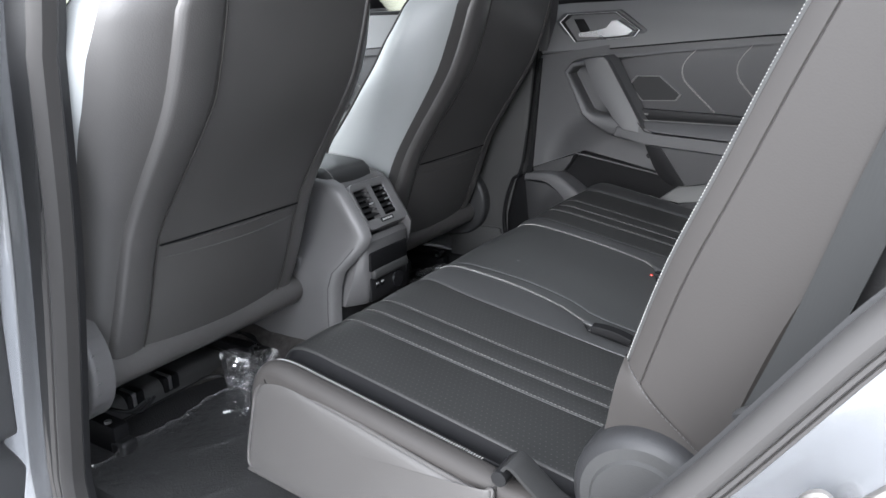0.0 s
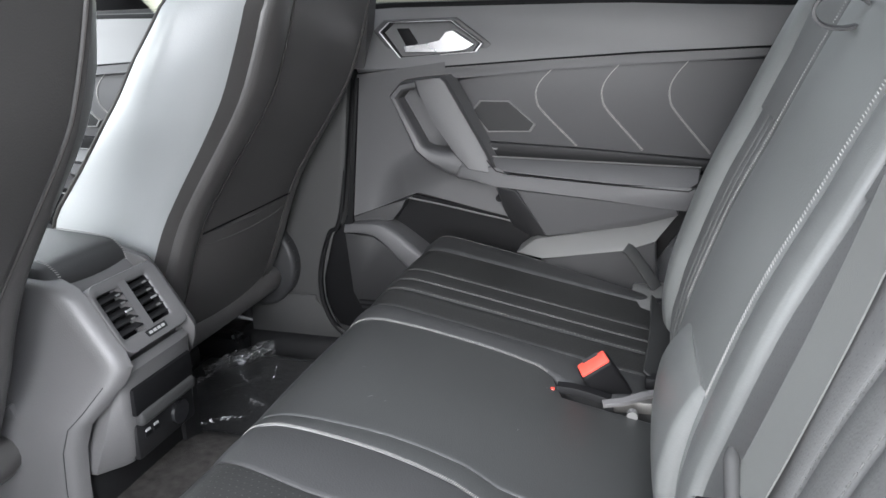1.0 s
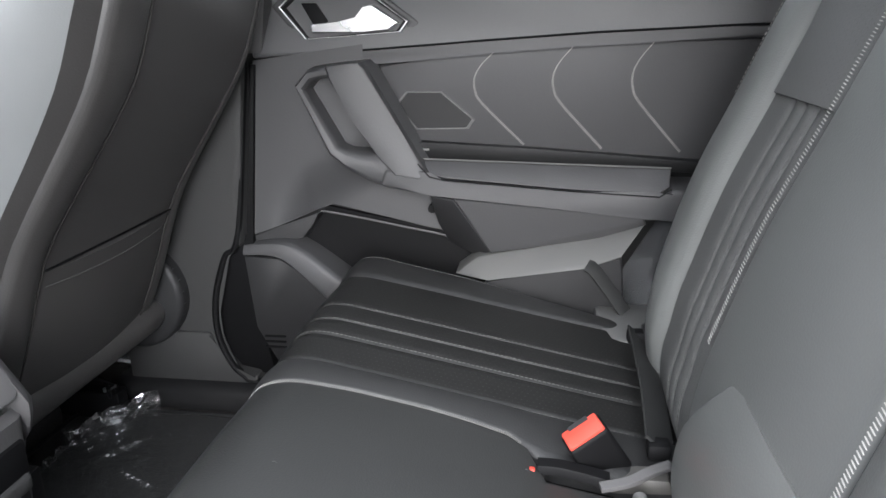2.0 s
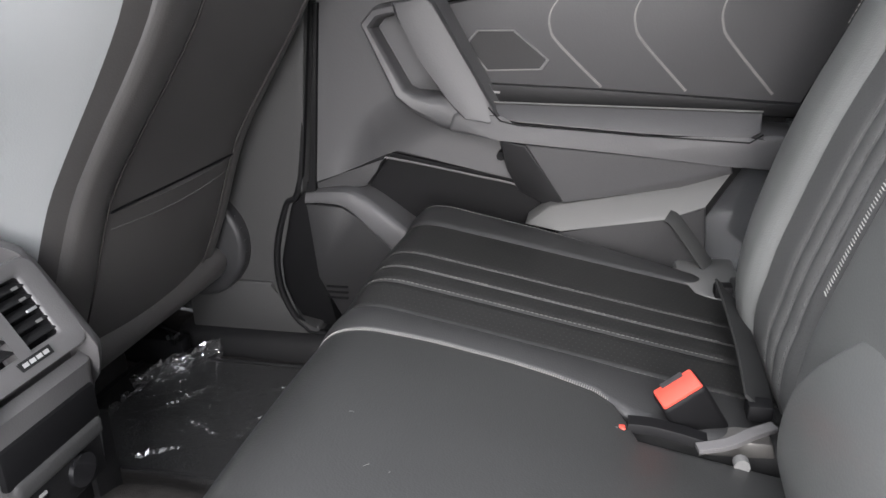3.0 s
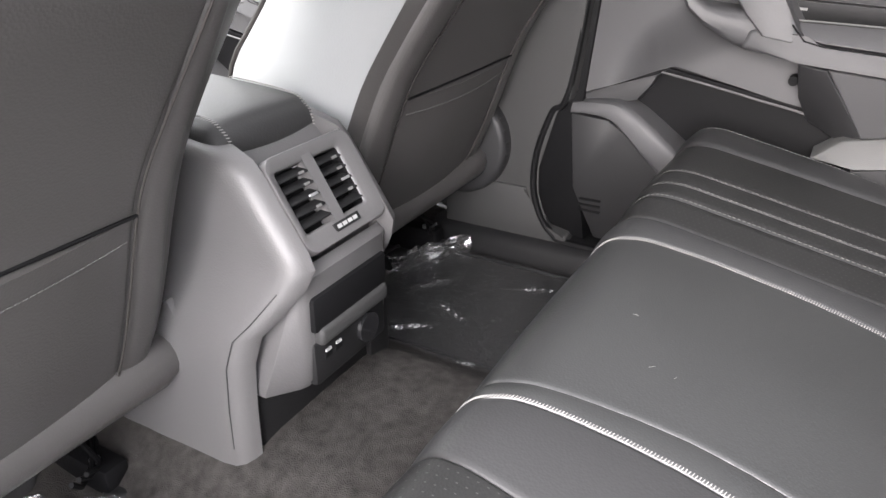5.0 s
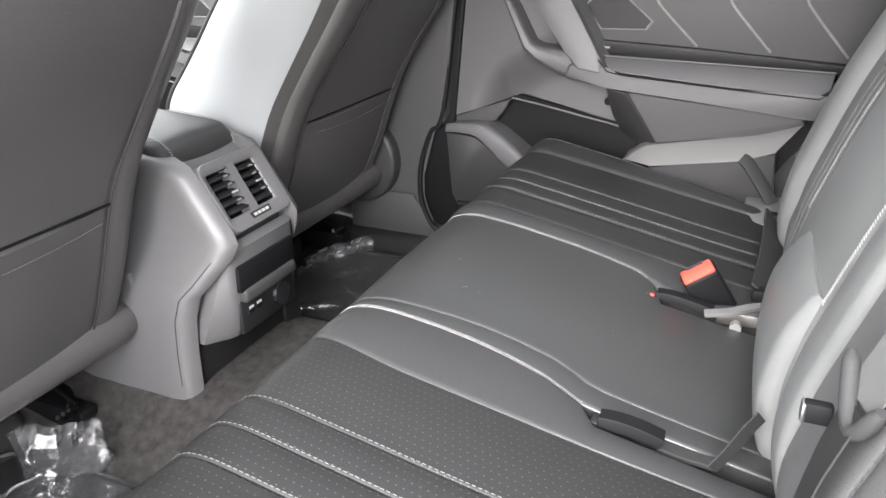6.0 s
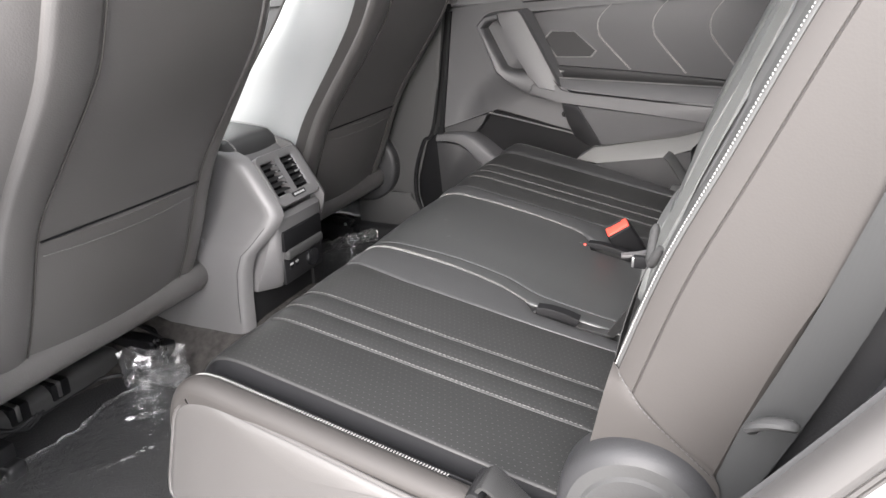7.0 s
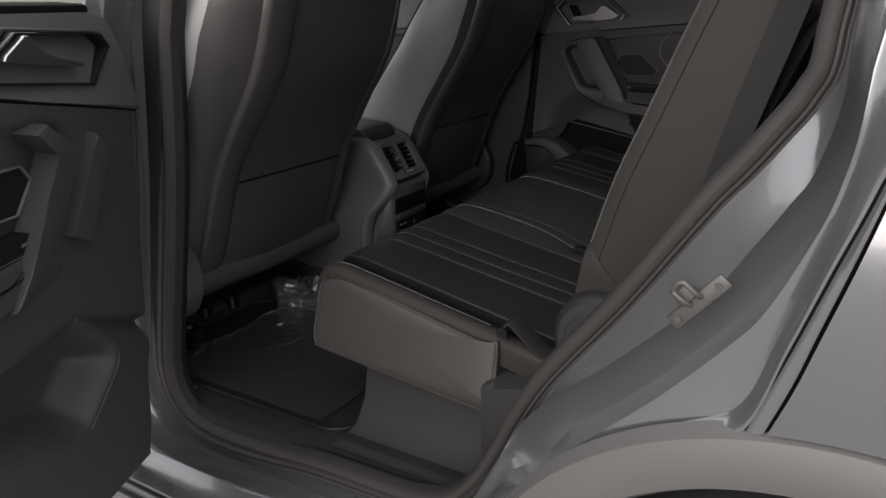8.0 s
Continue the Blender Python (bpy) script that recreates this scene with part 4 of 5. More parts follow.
near_lines = [np.full(len(CX), -.590)] + [np.interp(CX, [0, .22, .47], line) for line in ((-.469, -.464, -.456), (-.419, -.416, -.406), (-.371, -.367, -.358))] + [near_edge]
for lower, upper in zip(near_lines, near_lines[1:]):
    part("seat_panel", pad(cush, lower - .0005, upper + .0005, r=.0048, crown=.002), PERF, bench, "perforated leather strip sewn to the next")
for line in near_lines[1:4]:
    part("seam_stitching", stitches(on_curve(cush, line + .0030, .0003, .22, cu(.465)), .0042, .0022, .0006), THREAD_G, bench)
part("inner_bolster", pad(cush, near_edge - .001, bolster_edge, r=.006, crown=.002), LEATHER, bench)
part("sewn_strip", pad(cush, strip_edge - .002, strip_seam + .001, r=.004, crown=.001), LEATHER_C, bench, "narrow sewn strip beside the middle seat")
part("middle_panel", pad(cush, strip_seam - .001, middle_edge, r=.005, crown=.003), LEATHER_C, bench, "smooth black leather middle seat")
part("inner_bolster", pad(cush, far_edge - .002, .262, r=.010, crown=.004), LEATHER, bench)
part("strip_stitching", stitches(on_curve(cush, strip_seam + .0005, -.0022, .25, cu(.45)), .004, .0005, .0004), THREAD_G, bench)
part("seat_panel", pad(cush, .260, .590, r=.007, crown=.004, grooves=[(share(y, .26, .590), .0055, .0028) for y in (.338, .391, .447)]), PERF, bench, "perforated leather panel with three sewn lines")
yo = np.interp(np.linspace(0, 1, 60), [0, .45, .75, .9, 1], [.690, .712, .695, .655, .62])
part("far_bolster", pad(cush, .588, yo, r=.018, crown=.004, depth=.05), LEATHER, bench)
for y in (.338, .391, .447):
    part("seam_stitching", stitches(on_curve(cush, y + .0045, .0022, .22, cu(.465)), .0042, .0022, .0006), THREAD_G, bench)
for seam, hi, half in ((near_seam, .303, .0022), (far_seam, .318, .0036)):
    part("white_stitching", ladder(on_curve(cush, seam - .0004, .0008, .25, cu(hi), 120), half, .0028, .0005), THREAD, bench, "pale cross stitching")
part("white_stitching", ladder(on_curve(cush, -.6265, -.0035, .235, cu(.350), 120), .0030, .0038, .0009), THREAD, bench, "pale cross stitching")
part("seam_stitching", stitches(on_curve(cush, yo - .012, .001, .35, cu(.40)), .005, .002, .0009), THREAD_G, bench)
# near end face of the cushion, drawn as a ring of offsets from its outline
top_line = [(x, float(np.interp(x, cush[12:, 0], cush[12:, 1])) - .022) for x in np.linspace(.012, .355, 16)]
END = [(-.026, .735), (-.012, .750)] + top_line + [(.367, .703), (.372, .69), (.372, .60), (.367, .588), (.350, .580), (.0, .612), (-.026, .618), (-.036, .632), (-.034, .68), (-.030, .72)]
END = spline([(x, 0, z) for x, z in END] + [(END[0][0], 0, END[0][1])], 161)[:-1]
END[:, 0] += .012
mid_end = END.mean(0)
rows = []
for s, dy in ((1.0, .045), (1.0, .004), (.992, -.003), (.975, -.007), (.94, -.009), (.75, -.012), (.4, -.014), (.02, -.015)):
    row = []
    for p in END:
        q = mid_end + (p - mid_end) * s
        lean = .045 * min(max((.77 - q[2]) / .17, 0), 1) ** 1.2
        row.append((q[0], -.652 + dy - lean * .75, q[2]))
    rows.append(row)
bm = grid(rows, close_v=True)
bm.verts.ensure_lookup_table()
bm.faces.new(bm.verts[-160:])
part("end_panel", bm, VINYL_LIT, bench, "smooth grey vinyl end of the cushion")
part("end_piping", tube([(p[0], p[1] - .001, p[2]) for p in rows[2]], .0030, 8, closed=True), VINYL_LIT, bench, "pale piping")

# backrest
part("backrest_core", prism([(.52, .62), (.56, .86), (.70, 1.20), (.73, 1.28), (.86, 1.28), (.72, .70), (.66, .62)], -.53, .59, .02), DARK, bench)
part("far_back_bolster", pad(back, .386, np.interp(np.linspace(0, 1, 64), [0, .3, .55, .8, 1], [.46, .49, .525, .52, .50]), r=.03, crown=.012, depth=.06), BACK_LIT, bench)
part("back_panel", pad(SHALLOW[:CUT], .162, .389, r=.006, crown=.003, grooves=[(share(y, .162, .389), .004, .005) for y in (.225, .262, .30)]), PERF_LIT, bench, "perforated leather backrest panel")
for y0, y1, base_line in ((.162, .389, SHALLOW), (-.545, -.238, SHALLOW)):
    part("upper_back", pad(base_line[CUT - 1:] + normals2(base_line[CUT - 1:]) * .004, y0, y1, r=.008, crown=.004), PERF_LIT, bench)
part("middle_back", pad(back, -.164, .164, r=.014, crown=.010, depth=.05), BACK_LIT, bench, "smooth middle backrest with fold-down armrest")
low_back = np.array([p for p in back if .675 < p[1] < .895])
part("armrest_foot", pad(low_back + normals2(low_back) * np.interp(low_back[:, 1], [.675, .72, .83, .875, .895], [.024, .024, .018, .010, .001])[:, None], -.152, np.interp(low_back[:, 1], [.68, .80, .88], [.140, .110, .050]), r=.016, crown=.006, depth=.05), BACK_LIT, bench, "padded lower roll of the middle backrest")
part("back_strip", pad(back, -.240, -.166, r=.008, crown=.005), BACK_LIT, bench)
part("back_panel", pad(SHALLOW[:CUT], -.545, -.238, r=.006, crown=.004, grooves=[(share(y, -.545, -.238), .004, .005) for y in (-.475, -.425)]), PERF_LIT, bench, "perforated leather backrest panel")
foot_in = back + np.c_[.020 * np.clip((.885 - back[:, 1]) / .03, 0, 1), np.zeros(len(back))]
part("near_back_bolster", pad(foot_in, -.624, -.543, r=.011, crown=.002, depth=.06), BOLSTER, bench)
for y in (.225, .262, .30, -.475, -.425):
    part("seam_stitching", stitches(on_curve(SHALLOW, y + .003, .0015, ba(.72), ba(1.09)), .0042, .0026, .0006), THREAD_G, bench)
for y, z0, lift, half in ((.160, .870, .0045, .0042), (-.165, .885, .0045, .0042), (-.6165, .884, .0002, .0015)):
    part("white_stitching", ladder(on_curve(back, y, lift, ba(z0), .97, 120), half, .0036, .0008), THREAD, bench, "pale cross stitching")
part("far_edge_stitching", stitches(on_curve(back, .513, .004, ba(1.10), .97), .005, .002, .0008), THREAD, bench)
# near side of the backrest
fr = [(x, z) for x, z in back if z > .70][:-4]
rows = []
for x, z in fr:
    w = .118
    rows.append([(x + .002, -.617, z - .001), (x + .004, -.6245, z - .002), (x + .010, -.6285, z - .0045), (x + .0215, -.6315, z - .0095), (x + .0228, -.6302, z - .010), (x + .0242, -.6322, z - .0105), (x + .06, -.637, z - .026), (x + w - .01, -.637, z - .06), (x + w, -.627, z - .064), (x + w, -.50, z - .064)])
part("backrest_side", grid(rows), VINYL, bench, "smooth grey vinyl side of the backrest")
part("seam_stitching", stitches([r[4] for r in rows if r[4][2] > .878], .004, .002, .0007), LEATHER, bench)
seam = spline([(.527, -.628, .884), (.553, -.639, .855), (.590, -.641, .824), (.626, -.642, .795)], 20)
part("seam_stitching", stitches(seam, .004, .002, .0007), LEATHER, bench)
gus_front = spline([(.520, -.616, .890), (.515, -.628, .866), (.507, -.630, .82), (.497, -.626, .76), (.492, -.618, .69)], 14)
gus_seam = spline([(.525, -.6245, .888), (.553, -.636, .855), (.590, -.638, .824), (.626, -.640, .795), (.64, -.636, .70)], 14)
gus = []
for p, q in zip(gus_front, gus_seam):
    gus.append([p + np.array((.010, .10, 0)), p + np.array((.001, .012, 0))] + [p + (q - p) * g + np.array((0, -.002 * math.sin(math.pi * g), 0)) for g in np.linspace(0, 1, 8)])
part("gusset", grid(gus), VINYL, bench, "pale vinyl gusset between backrest and cushion")
part("pull_loop", ribbon(spline([(.674, .018, 1.247), (.652, .019, 1.265), (.630, .020, 1.272), (.612, .021, 1.267), (.606, .021, 1.254), (.614, .020, 1.241), (.634, .019, 1.236), (.655, .018, 1.240), (.674, .018, 1.243)], 40), .022, .003, (.15, 1, .1)), PILLAR, bench, "folded dark pull loop")
for y in (-.335, .50):
    iso = part("anchor_flap", box(.492, .506, y - .022, y + .022, .700, .742, .004), LEATHER, bench)
    part("anchor_mark", tube([(.492, y + .009 * math.cos(a), .726 + .009 * math.sin(a)) for a in np.linspace(0, 2 * math.pi, 14, endpoint=False)], .0010, 5, closed=True, up=(1, 0, 0)), LIGHT_TRIM, iso)


# ---- belts and buckles ----
def axes(at, z, y):
    """A pose whose own z points along z, and whose y lies as near y as can be."""
    z = Vector(z).normalized()
    x = Vector(y).cross(z).normalized()
    m = Matrix((x, z.cross(x), z)).transposed().to_4x4()
    m.translation = at
    return m


def buckle(name, label, m, red=True):
    b = thing(name, label, "seat belt buckle")
    part("housing", box(-.017, .017, -.026, .026, -.080, .0, .006, 3), BLACK, b)
    part("button", box(-.014, .014, -.0235, .0235, -.004, .003, .003), RED if red else DARK, b, "red release button" if red else "")
    part("slot", box(-.0150, -.0085, -.013, .013, .0005, .0036), PILLAR, b)
    part("stalk", box(-.006, .006, -.014, .014, -.16, -.07, .003), BLACK, b)
    b.matrix_basis = m
    return b


buckle("belt_buckle", "black seat belt buckle with red button on the far cushion", axes((.386, .162, .752), (-.45, -.35, .82), (.85, .3, .35)))
flat = thing("belt_buckle", "black seat belt buckle folded flat into the cushion", "seat belt buckle")
part("housing", ribbon(spline([(.326, -.196, .7215), (.345, -.195, .7215), (.37, -.193, .7165), (.392, -.191, .7085)], 14), .020, .012, (.1, 1, 0)), BLACK, flat)
part("button", box(.3165, .3255, -.205, -.188, .713, .722, .002), DARK, flat)
part("stalk", ribbon(spline([(.390, -.192, .703), (.42, -.194, .699), (.448, -.193, .697)], 12), .018, .004, (.1, 1, 0)), BELT_D, flat)
part("strap_end", ribbon(spline([(.446, -.205, .700), (.460, -.195, .720), (.474, -.180, .740), (.484, -.170, .752)], 14), .018, .002, (.6, .6, -.3)), BELT_D, flat)
small = thing("belt_buckle", "small black buckle with red tab lying on the middle cushion", "seat belt buckle")
part("housing", ribbon(spline([(.336, .137, .719), (.36, .137, .7185), (.39, .136, .7135), (.415, .135, .7075)], 14), .019, .009, (.1, 1, 0)), BLACK, small)
part("button", box(.3255, .3335, .124, .133, .7135, .7220, .002), RED, small, "red release tab")
part("bracket", ribbon(spline([(.405, .118, .710), (.436, .126, .714), (.462, .144, .717), (.486, .162, .716)], 14), .012, .005, (-.3, 1, .2)), HARD, small, "grey bracket")

mid_belt = thing("middle_belt", "grey seat belt lying across the near backrest", "seat belt")
belt_path = spline([(.682, -.24, 1.31), (.642, -.295, 1.22), (.588, -.350, 1.08), (.546, -.380, .975), (.526, -.390, .925)], 24)
part("upper_webbing", ribbon(belt_path, .047, .0014, (0, 1, .45)), BELT, mid_belt)
part("lower_webbing", ribbon(spline([(.524, -.390, .922), (.508, -.402, .87), (.496, -.415, .80), (.494, -.425, .715)], 18), .045, .0014, (.1, 1, .3)), BELT_D, mid_belt)
tong = part("tongue", tube(spline([(.520, -.356, .944), (.520, -.376, .928), (.521, -.396, .914), (.525, -.410, .914), (.534, -.420, .938)], 24), [.003, .0052] + [.0062] * 20 + [.0055, .004], 10), DRUM, mid_belt, "dark grey belt tongue")
part("blade", box(.496, .516, -.373, -.363, .888, .905, .003), BLACK, tong, "dark blade")
part("blade_edge", box(.4950, .4985, -.3740, -.3620, .8895, .9035, .0015), STEEL, tong, "chrome blade edge")

anchor = part("anchor_cover", box(.43, .53, .545, .72, .672, .698, .008), LIGHT_TRIM, car, "pale grey anchor cover")
for name, s, label in (("belt_anchor", -1, "black belt anchor strap at the near cushion corner"), ("belt_anchor", 1, "black belt anchor strap at the far cushion corner")):
    a = thing(name, label, "seat belt")
    y = -.650 if s < 0 else .672
    if s > 0:
        part("strap", ribbon(spline([(.412, .686, .780), (.424, .682, .774), (.450, .676, .742), (.482, .666, .700)], 16), .027, .004, (.5, .6, .4)), BELT_S, a)
        continue
    part("strap", ribbon(spline([(.395, y, .735), (.405, y, .742), (.43, y, .722), (.46, y, .70), (.50, y, .690)], 16), .040, .004, (.0, 1, .0)), BELT_D, a)
    part("end_clip", tube([(.393, y - .024, .726), (.393, y + .024, .726)], .010, 10), DARK, a)
crease_strap = thing("crease_strap", "black webbing strap tucked between far cushion and backrest", "seat belt")
part("webbing", ribbon(spline([(.486, .500, .730), (.486, .41, .728), (.484, .30, .726), (.478, .190, .720)], 16), .046, .003, (-.75, 0, .66)), BELT_S, crease_strap)
for q, w in (((.488, .498, .730), .020), ((.480, .192, .720), .017)):
    part("end_fitting", box(q[0] - w, q[0] + w * .6, q[1] - .012, q[1] + .012, q[2] - .012, q[2] + .008, .004), BLACK, crease_strap)
hook = thing("buckle_anchor", "bright metal buckle anchor between the cushions", "seat belt")
part("plate", prism([(.420, .692), (.45, .702), (.485, .702), (.490, .684), (.42, .680)], .150, .178, .003), ZINC, hook)
part("stud", tube([(.448, .108, .700), (.448, .119, .700)], .008, 12, up=(0, 0, 1)), LIGHT_TRIM, hook)
side_belt = thing("side_belt", "grey ribbed seat belt hanging behind the near backrest", "seat belt")
part("webbing", ribbon(spline([(.81, -.655, 1.34), (.772, -.655, 1.208), (.738, -.653, 1.10), (.700, -.648, .97), (.655, -.640, .84), (.62, -.632, .76)], 30), .040, .002, (.9, -.3, -.3)), BELT_S, side_belt)
part("belt_guide", tube(spline([(.646, -.664, .872), (.651, -.670, .882), (.661, -.674, .889), (.673, -.674, .890), (.682, -.668, .886)], 16), [.004] + [.0075] * 13 + [.006, .003], 10, flat=.7), DRUM, side_belt, "dark grey belt guide")


# ---- front seats ----
SEAT_REAR = spline([(-.485, .58), (-.450, .64), (-.418, .70), (-.386, .775), (-.358, .85), (-.327, .92), (-.290, .98), (-.237, 1.06), (-.200, 1.12), (-.178, 1.165), (-.148, 1.25), (-.128, 1.33), (-.118, 1.42)], 80)


def seat_x(z):
    """How far back the front seat's backrest reaches at the height z."""
    return float(np.interp(z, SEAT_REAR[:, 1], SEAT_REAR[:, 0]))


def seat_half(z):
    return float(np.interp(z, [.60, .70, .86, 1.0, 1.10, 1.16, 1.28, 1.40], [.250, .252, .248, .245, .238, .236, .230, .17]))


def seat_bulge(z):
    return float(np.interp(z, [.60, .75, .9, 1.0, 1.1, 1.2, 1.3, 1.40], [.03, .045, .06, .07, .10, .105, .08, .03]))


def seat_depth(z):
    return float(np.interp(z, [.60, .75, .95, 1.1, 1.25, 1.40], [.14, .20, .22, .18, .14, .10]))


def front_seat(label, yc, outboard):
    s = thing("front_seat", label, "car seat", group="front seats")
    o = outboard
    rows, lefts, rights, rears, fronts = [], [], [], [], []
    for z in np.linspace(.60, 1.40, 34):
        x = seat_x(z)
        h, g, dep = seat_half(z), seat_bulge(z), seat_depth(z)
        if z > 1.33:
            x -= (z - 1.33) * .3
        prof = spline([(-.002, -.050), (-.008, -.020), (-.022, g * .15), (-.046, g * .55), (-.085, g * .88), (-.5 * (dep + .085), g), (-dep, g * .85), (-dep - .015, g * .4)], 24)
        left = [(x + p, yc - h - q, z) for p, q in prof]
        right = [(x + p, yc + h + q, z) for p, q in prof]
        front_ = [(x - dep + .01, yc + h * .7, z), (x - dep + .03, yc + h * .35, z), (x - dep + .03, yc - h * .35, z), (x - dep + .01, yc - h * .7, z)]
        backf = [(x - .001, yc - h * .5, z), (x, yc, z), (x - .001, yc + h * .5, z)]
        rows.append(left[::-1] + backf + right + front_)
        lefts.append(left[4:])
        rights.append(right[4:])
        rears.append(left[4::-1] + backf + right[:5])
        fronts.append([left[-1]] + front_[::-1] + [right[-1]])
    br = part("backrest", grid(rears), FRONT_LEATHER, s, "black leather back of the backrest")
    # The pale part of each side is sheen put into the colour.
    if o > 0:
        part("side_edge", grid([r[:4] for r in lefts]), FRONT_LEATHER, s, "rounded dark edge of the side")
        part("side_bolster", grid([r[3:] for r in lefts]), SIDE_SHEEN, s, "smooth leather side of the backrest, sheen in its pale colour")
    else:
        part("side_bolster", grid([r[:9] for r in lefts]), FRONT_LEATHER, s, "smooth side of the backrest")
        part("side_panel", grid([r[8:] for r in lefts]), SIDE_SHEEN, s, "front part of the side, sheen in its pale colour")
    part("side_bolster", grid(rights), FRONT_LEATHER, s, "smooth side of the backrest")
    part("front_cushion", grid(fronts), FRONT_LEATHER, s)
    bm = bmesh.new()
    bm.faces.new([bm.verts.new(p) for p in rows[-1]])
    part("backrest_top", bm, FRONT_LEATHER, s)
    line = lambda z0, z1, lift=0.0: np.array([(seat_x(z) + lift, z) for z in np.linspace(z0, z1, 22)])
    up, low = line(.884, 1.32), line(.665, .880)
    inner = lambda z: yc - .168 + .034 * min(max((z - .90) / .23, 0), 1)
    outer = lambda z: yc + .187 + .020 * min(max((z - .90) / .25, 0), 1)
    part("upper_back_panel", pad(up, [inner(z) for z in up[:, 1]], [outer(z) for z in up[:, 1]], r=.006, crown=.004, depth=.012, flip=-1), FRONT_LEATHER, s)
    whole = line(.665, 1.33)
    wide = [seat_half(z) for z in whole[:, 1]]
    part("rear_bolster", pad(whole, [yc - w + .012 for w in wide], [inner(z) + .006 for z in whole[:, 1]], r=.014, crown=.007, depth=.012, flip=-1), FRONT_LEATHER, s, "padded bolster along the rear edge")
    part("rear_bolster", pad(whole, [outer(z) - .006 for z in whole[:, 1]], [max(yc + w - .008, outer(z) + .012) for w, z in zip(wide, whole[:, 1])], r=.018, crown=.003, depth=.012, flip=-1), FRONT_LEATHER, s, "padded bolster along the rear edge")
    part("map_pocket", pad(low, yc - .168, yc + .188, r=.006, crown=.012, depth=.012, flip=-1), FRONT_LEATHER, s, "sewn map pocket")
    for side in (inner, outer):
        part("panel_seam", tube([(seat_x(z) + .0030, side(z), z) for z in np.linspace(.67, 1.31, 40)], .0013, 8), VINYL, s)
    part("pocket_seam", tube([(seat_x(.882) + .0045, y, .882) for y in np.linspace(yc - .164, yc + .185, 16)], .0019, 6), BLACK, s)
    zs = .858
    part("seam_stitching", stitches([(seat_x(zs) + .0065 + .010 * (1 - ((y - yc - .01) / .178) ** 2), y, zs - .006 * (1 - ((y - yc) / .17) ** 2)) for y in np.linspace(yc - .16, yc + .18, 30)], .005, .002, .0008), THREAD_G, s)
    for k in (-1, 1):
        part("front_piping", tube([(seat_x(z) - seat_depth(z), yc + k * (seat_half(z) + seat_bulge(z) * .85), z) for z in np.linspace(.68, 1.30, 30)], .004, 8), VINYL, s)
    part("lower_roll", tube([(-.452, yc + t, .645) for t in np.linspace(-.275, .275, 20)], [.026] + [.034] * 18 + [.026], 14), FRONT_LEATHER, s, "padded lower edge")
    # seat base and rails
    part("seat_cushion", box(-.98, -.47, yc - .26, yc + .26, .58, .72, .04, 3), FRONT_LEATHER, s)
    part("under_frame", box(-.95, -.63, yc - .22, yc + .22, .52, .585, .01), BLACK, s)
    for k in (-1, 1):
        part("recliner_cover", prism([(-.53, .562), (-.512, .558), (-.470, .588), (-.442, .616), (-.424, .660), (-.420, .698), (-.434, .726), (-.450, .715), (-.478, .665), (-.51, .625)], yc + k * .279 - .012, yc + k * .279 + .006, .006), HARD, s)
        yr = yc + k * .20
        rail = part("rail", box(-1.0, -.50, yr - .018, yr + .018, .43, .50, .006), BLACK, s, "dark steel seat rail")
        part("end_cap", box(-.52, -.478, yr - .020, yr + .020, .435, .470, .010, 3), DARK, rail)
        part("bolt", tube([(-.53, yr - .008, .499), (-.53, yr - .008, .505)], .007, 10, up=(1, 0, 0)), STEEL, rail)
        for j in range(3):
            part("cable", tube(spline([(-.62, yr + k * (.02 - .012 * j), .515 + .006 * j), (-.55, yr + .010 * (j - 1), .528 - .005 * j), (-.50, yr - k * (.02 + .012 * j), .520 - .006 * j), (-.48, yr - k * (.05 + .01 * j), .535)], 20), .0035, 6), BLACK, rail)
    foot = part("foot_trim", box(-.74, -.606, yc - .185, yc + .165, .43, .492, .022, 4), DRUM, s, "low dark plastic trim under the seat")
    for t in (-.093, .0):
        part("recess", box(-.660, -.6020, yc + t - .022, yc + t + .022, .456, .4945, .006), BLACK, foot)
        part("metal_clip", box(-.650, -.600, yc + t - .010, yc + t + .000, .462, .4965, .003), STEEL, foot, "bright metal clip")
    yo_ = yc + o * .285
    disc = [(-.495 + .112 * math.cos(a) * (1 if math.cos(a) > 0 else 1.5), .675 + .115 * math.sin(a)) for a in np.linspace(0, 2 * math.pi, 28, endpoint=False)]
    # The far seat's cover takes a darker plastic, shade put into its colour.
    part("side_cover", prism(disc, yo_ - .022, yo_ + .022, .014, 3), HARD if o < 0 else PILLAR, s, "rounded side cover")
    return s


front_seat("black leather driver's seat seen from behind", -.385, -1)
front_seat("black leather passenger seat seen from behind", .438, 1)


# ---- centre console ----
def rounded(x0, x1, y0, y1, r, n=6):
    pts = []
    for cx, cy, a0 in ((x1 - r, y1 - r, 0), (x0 + r, y1 - r, 90), (x0 + r, y0 + r, 180), (x1 - r, y0 + r, 270)):
        for k in range(n + 1):
            a = radians(a0 + 90 * k / n)
            pts.append((cx + r * math.cos(a), cy + r * math.sin(a)))
    return pts


YC = .025
con = thing("centre_console", "grey centre console with rear air vents and charging sockets", "console")
spec_rows = [(-.41, .907, .090), (-.365, .901, .096), (-.336, .891, .100), (-.322, .876, .101), (-.295, .835, .102), (-.269, .796, .102), (-.260, .778, .104),
             (-.268, .755, .112), (-.292, .72, .134), (-.312, .698, .144), (-.324, .66, .148), (-.328, .60, .150), (-.328, .545, .152), (-.33, .50, .152)]
rows = []
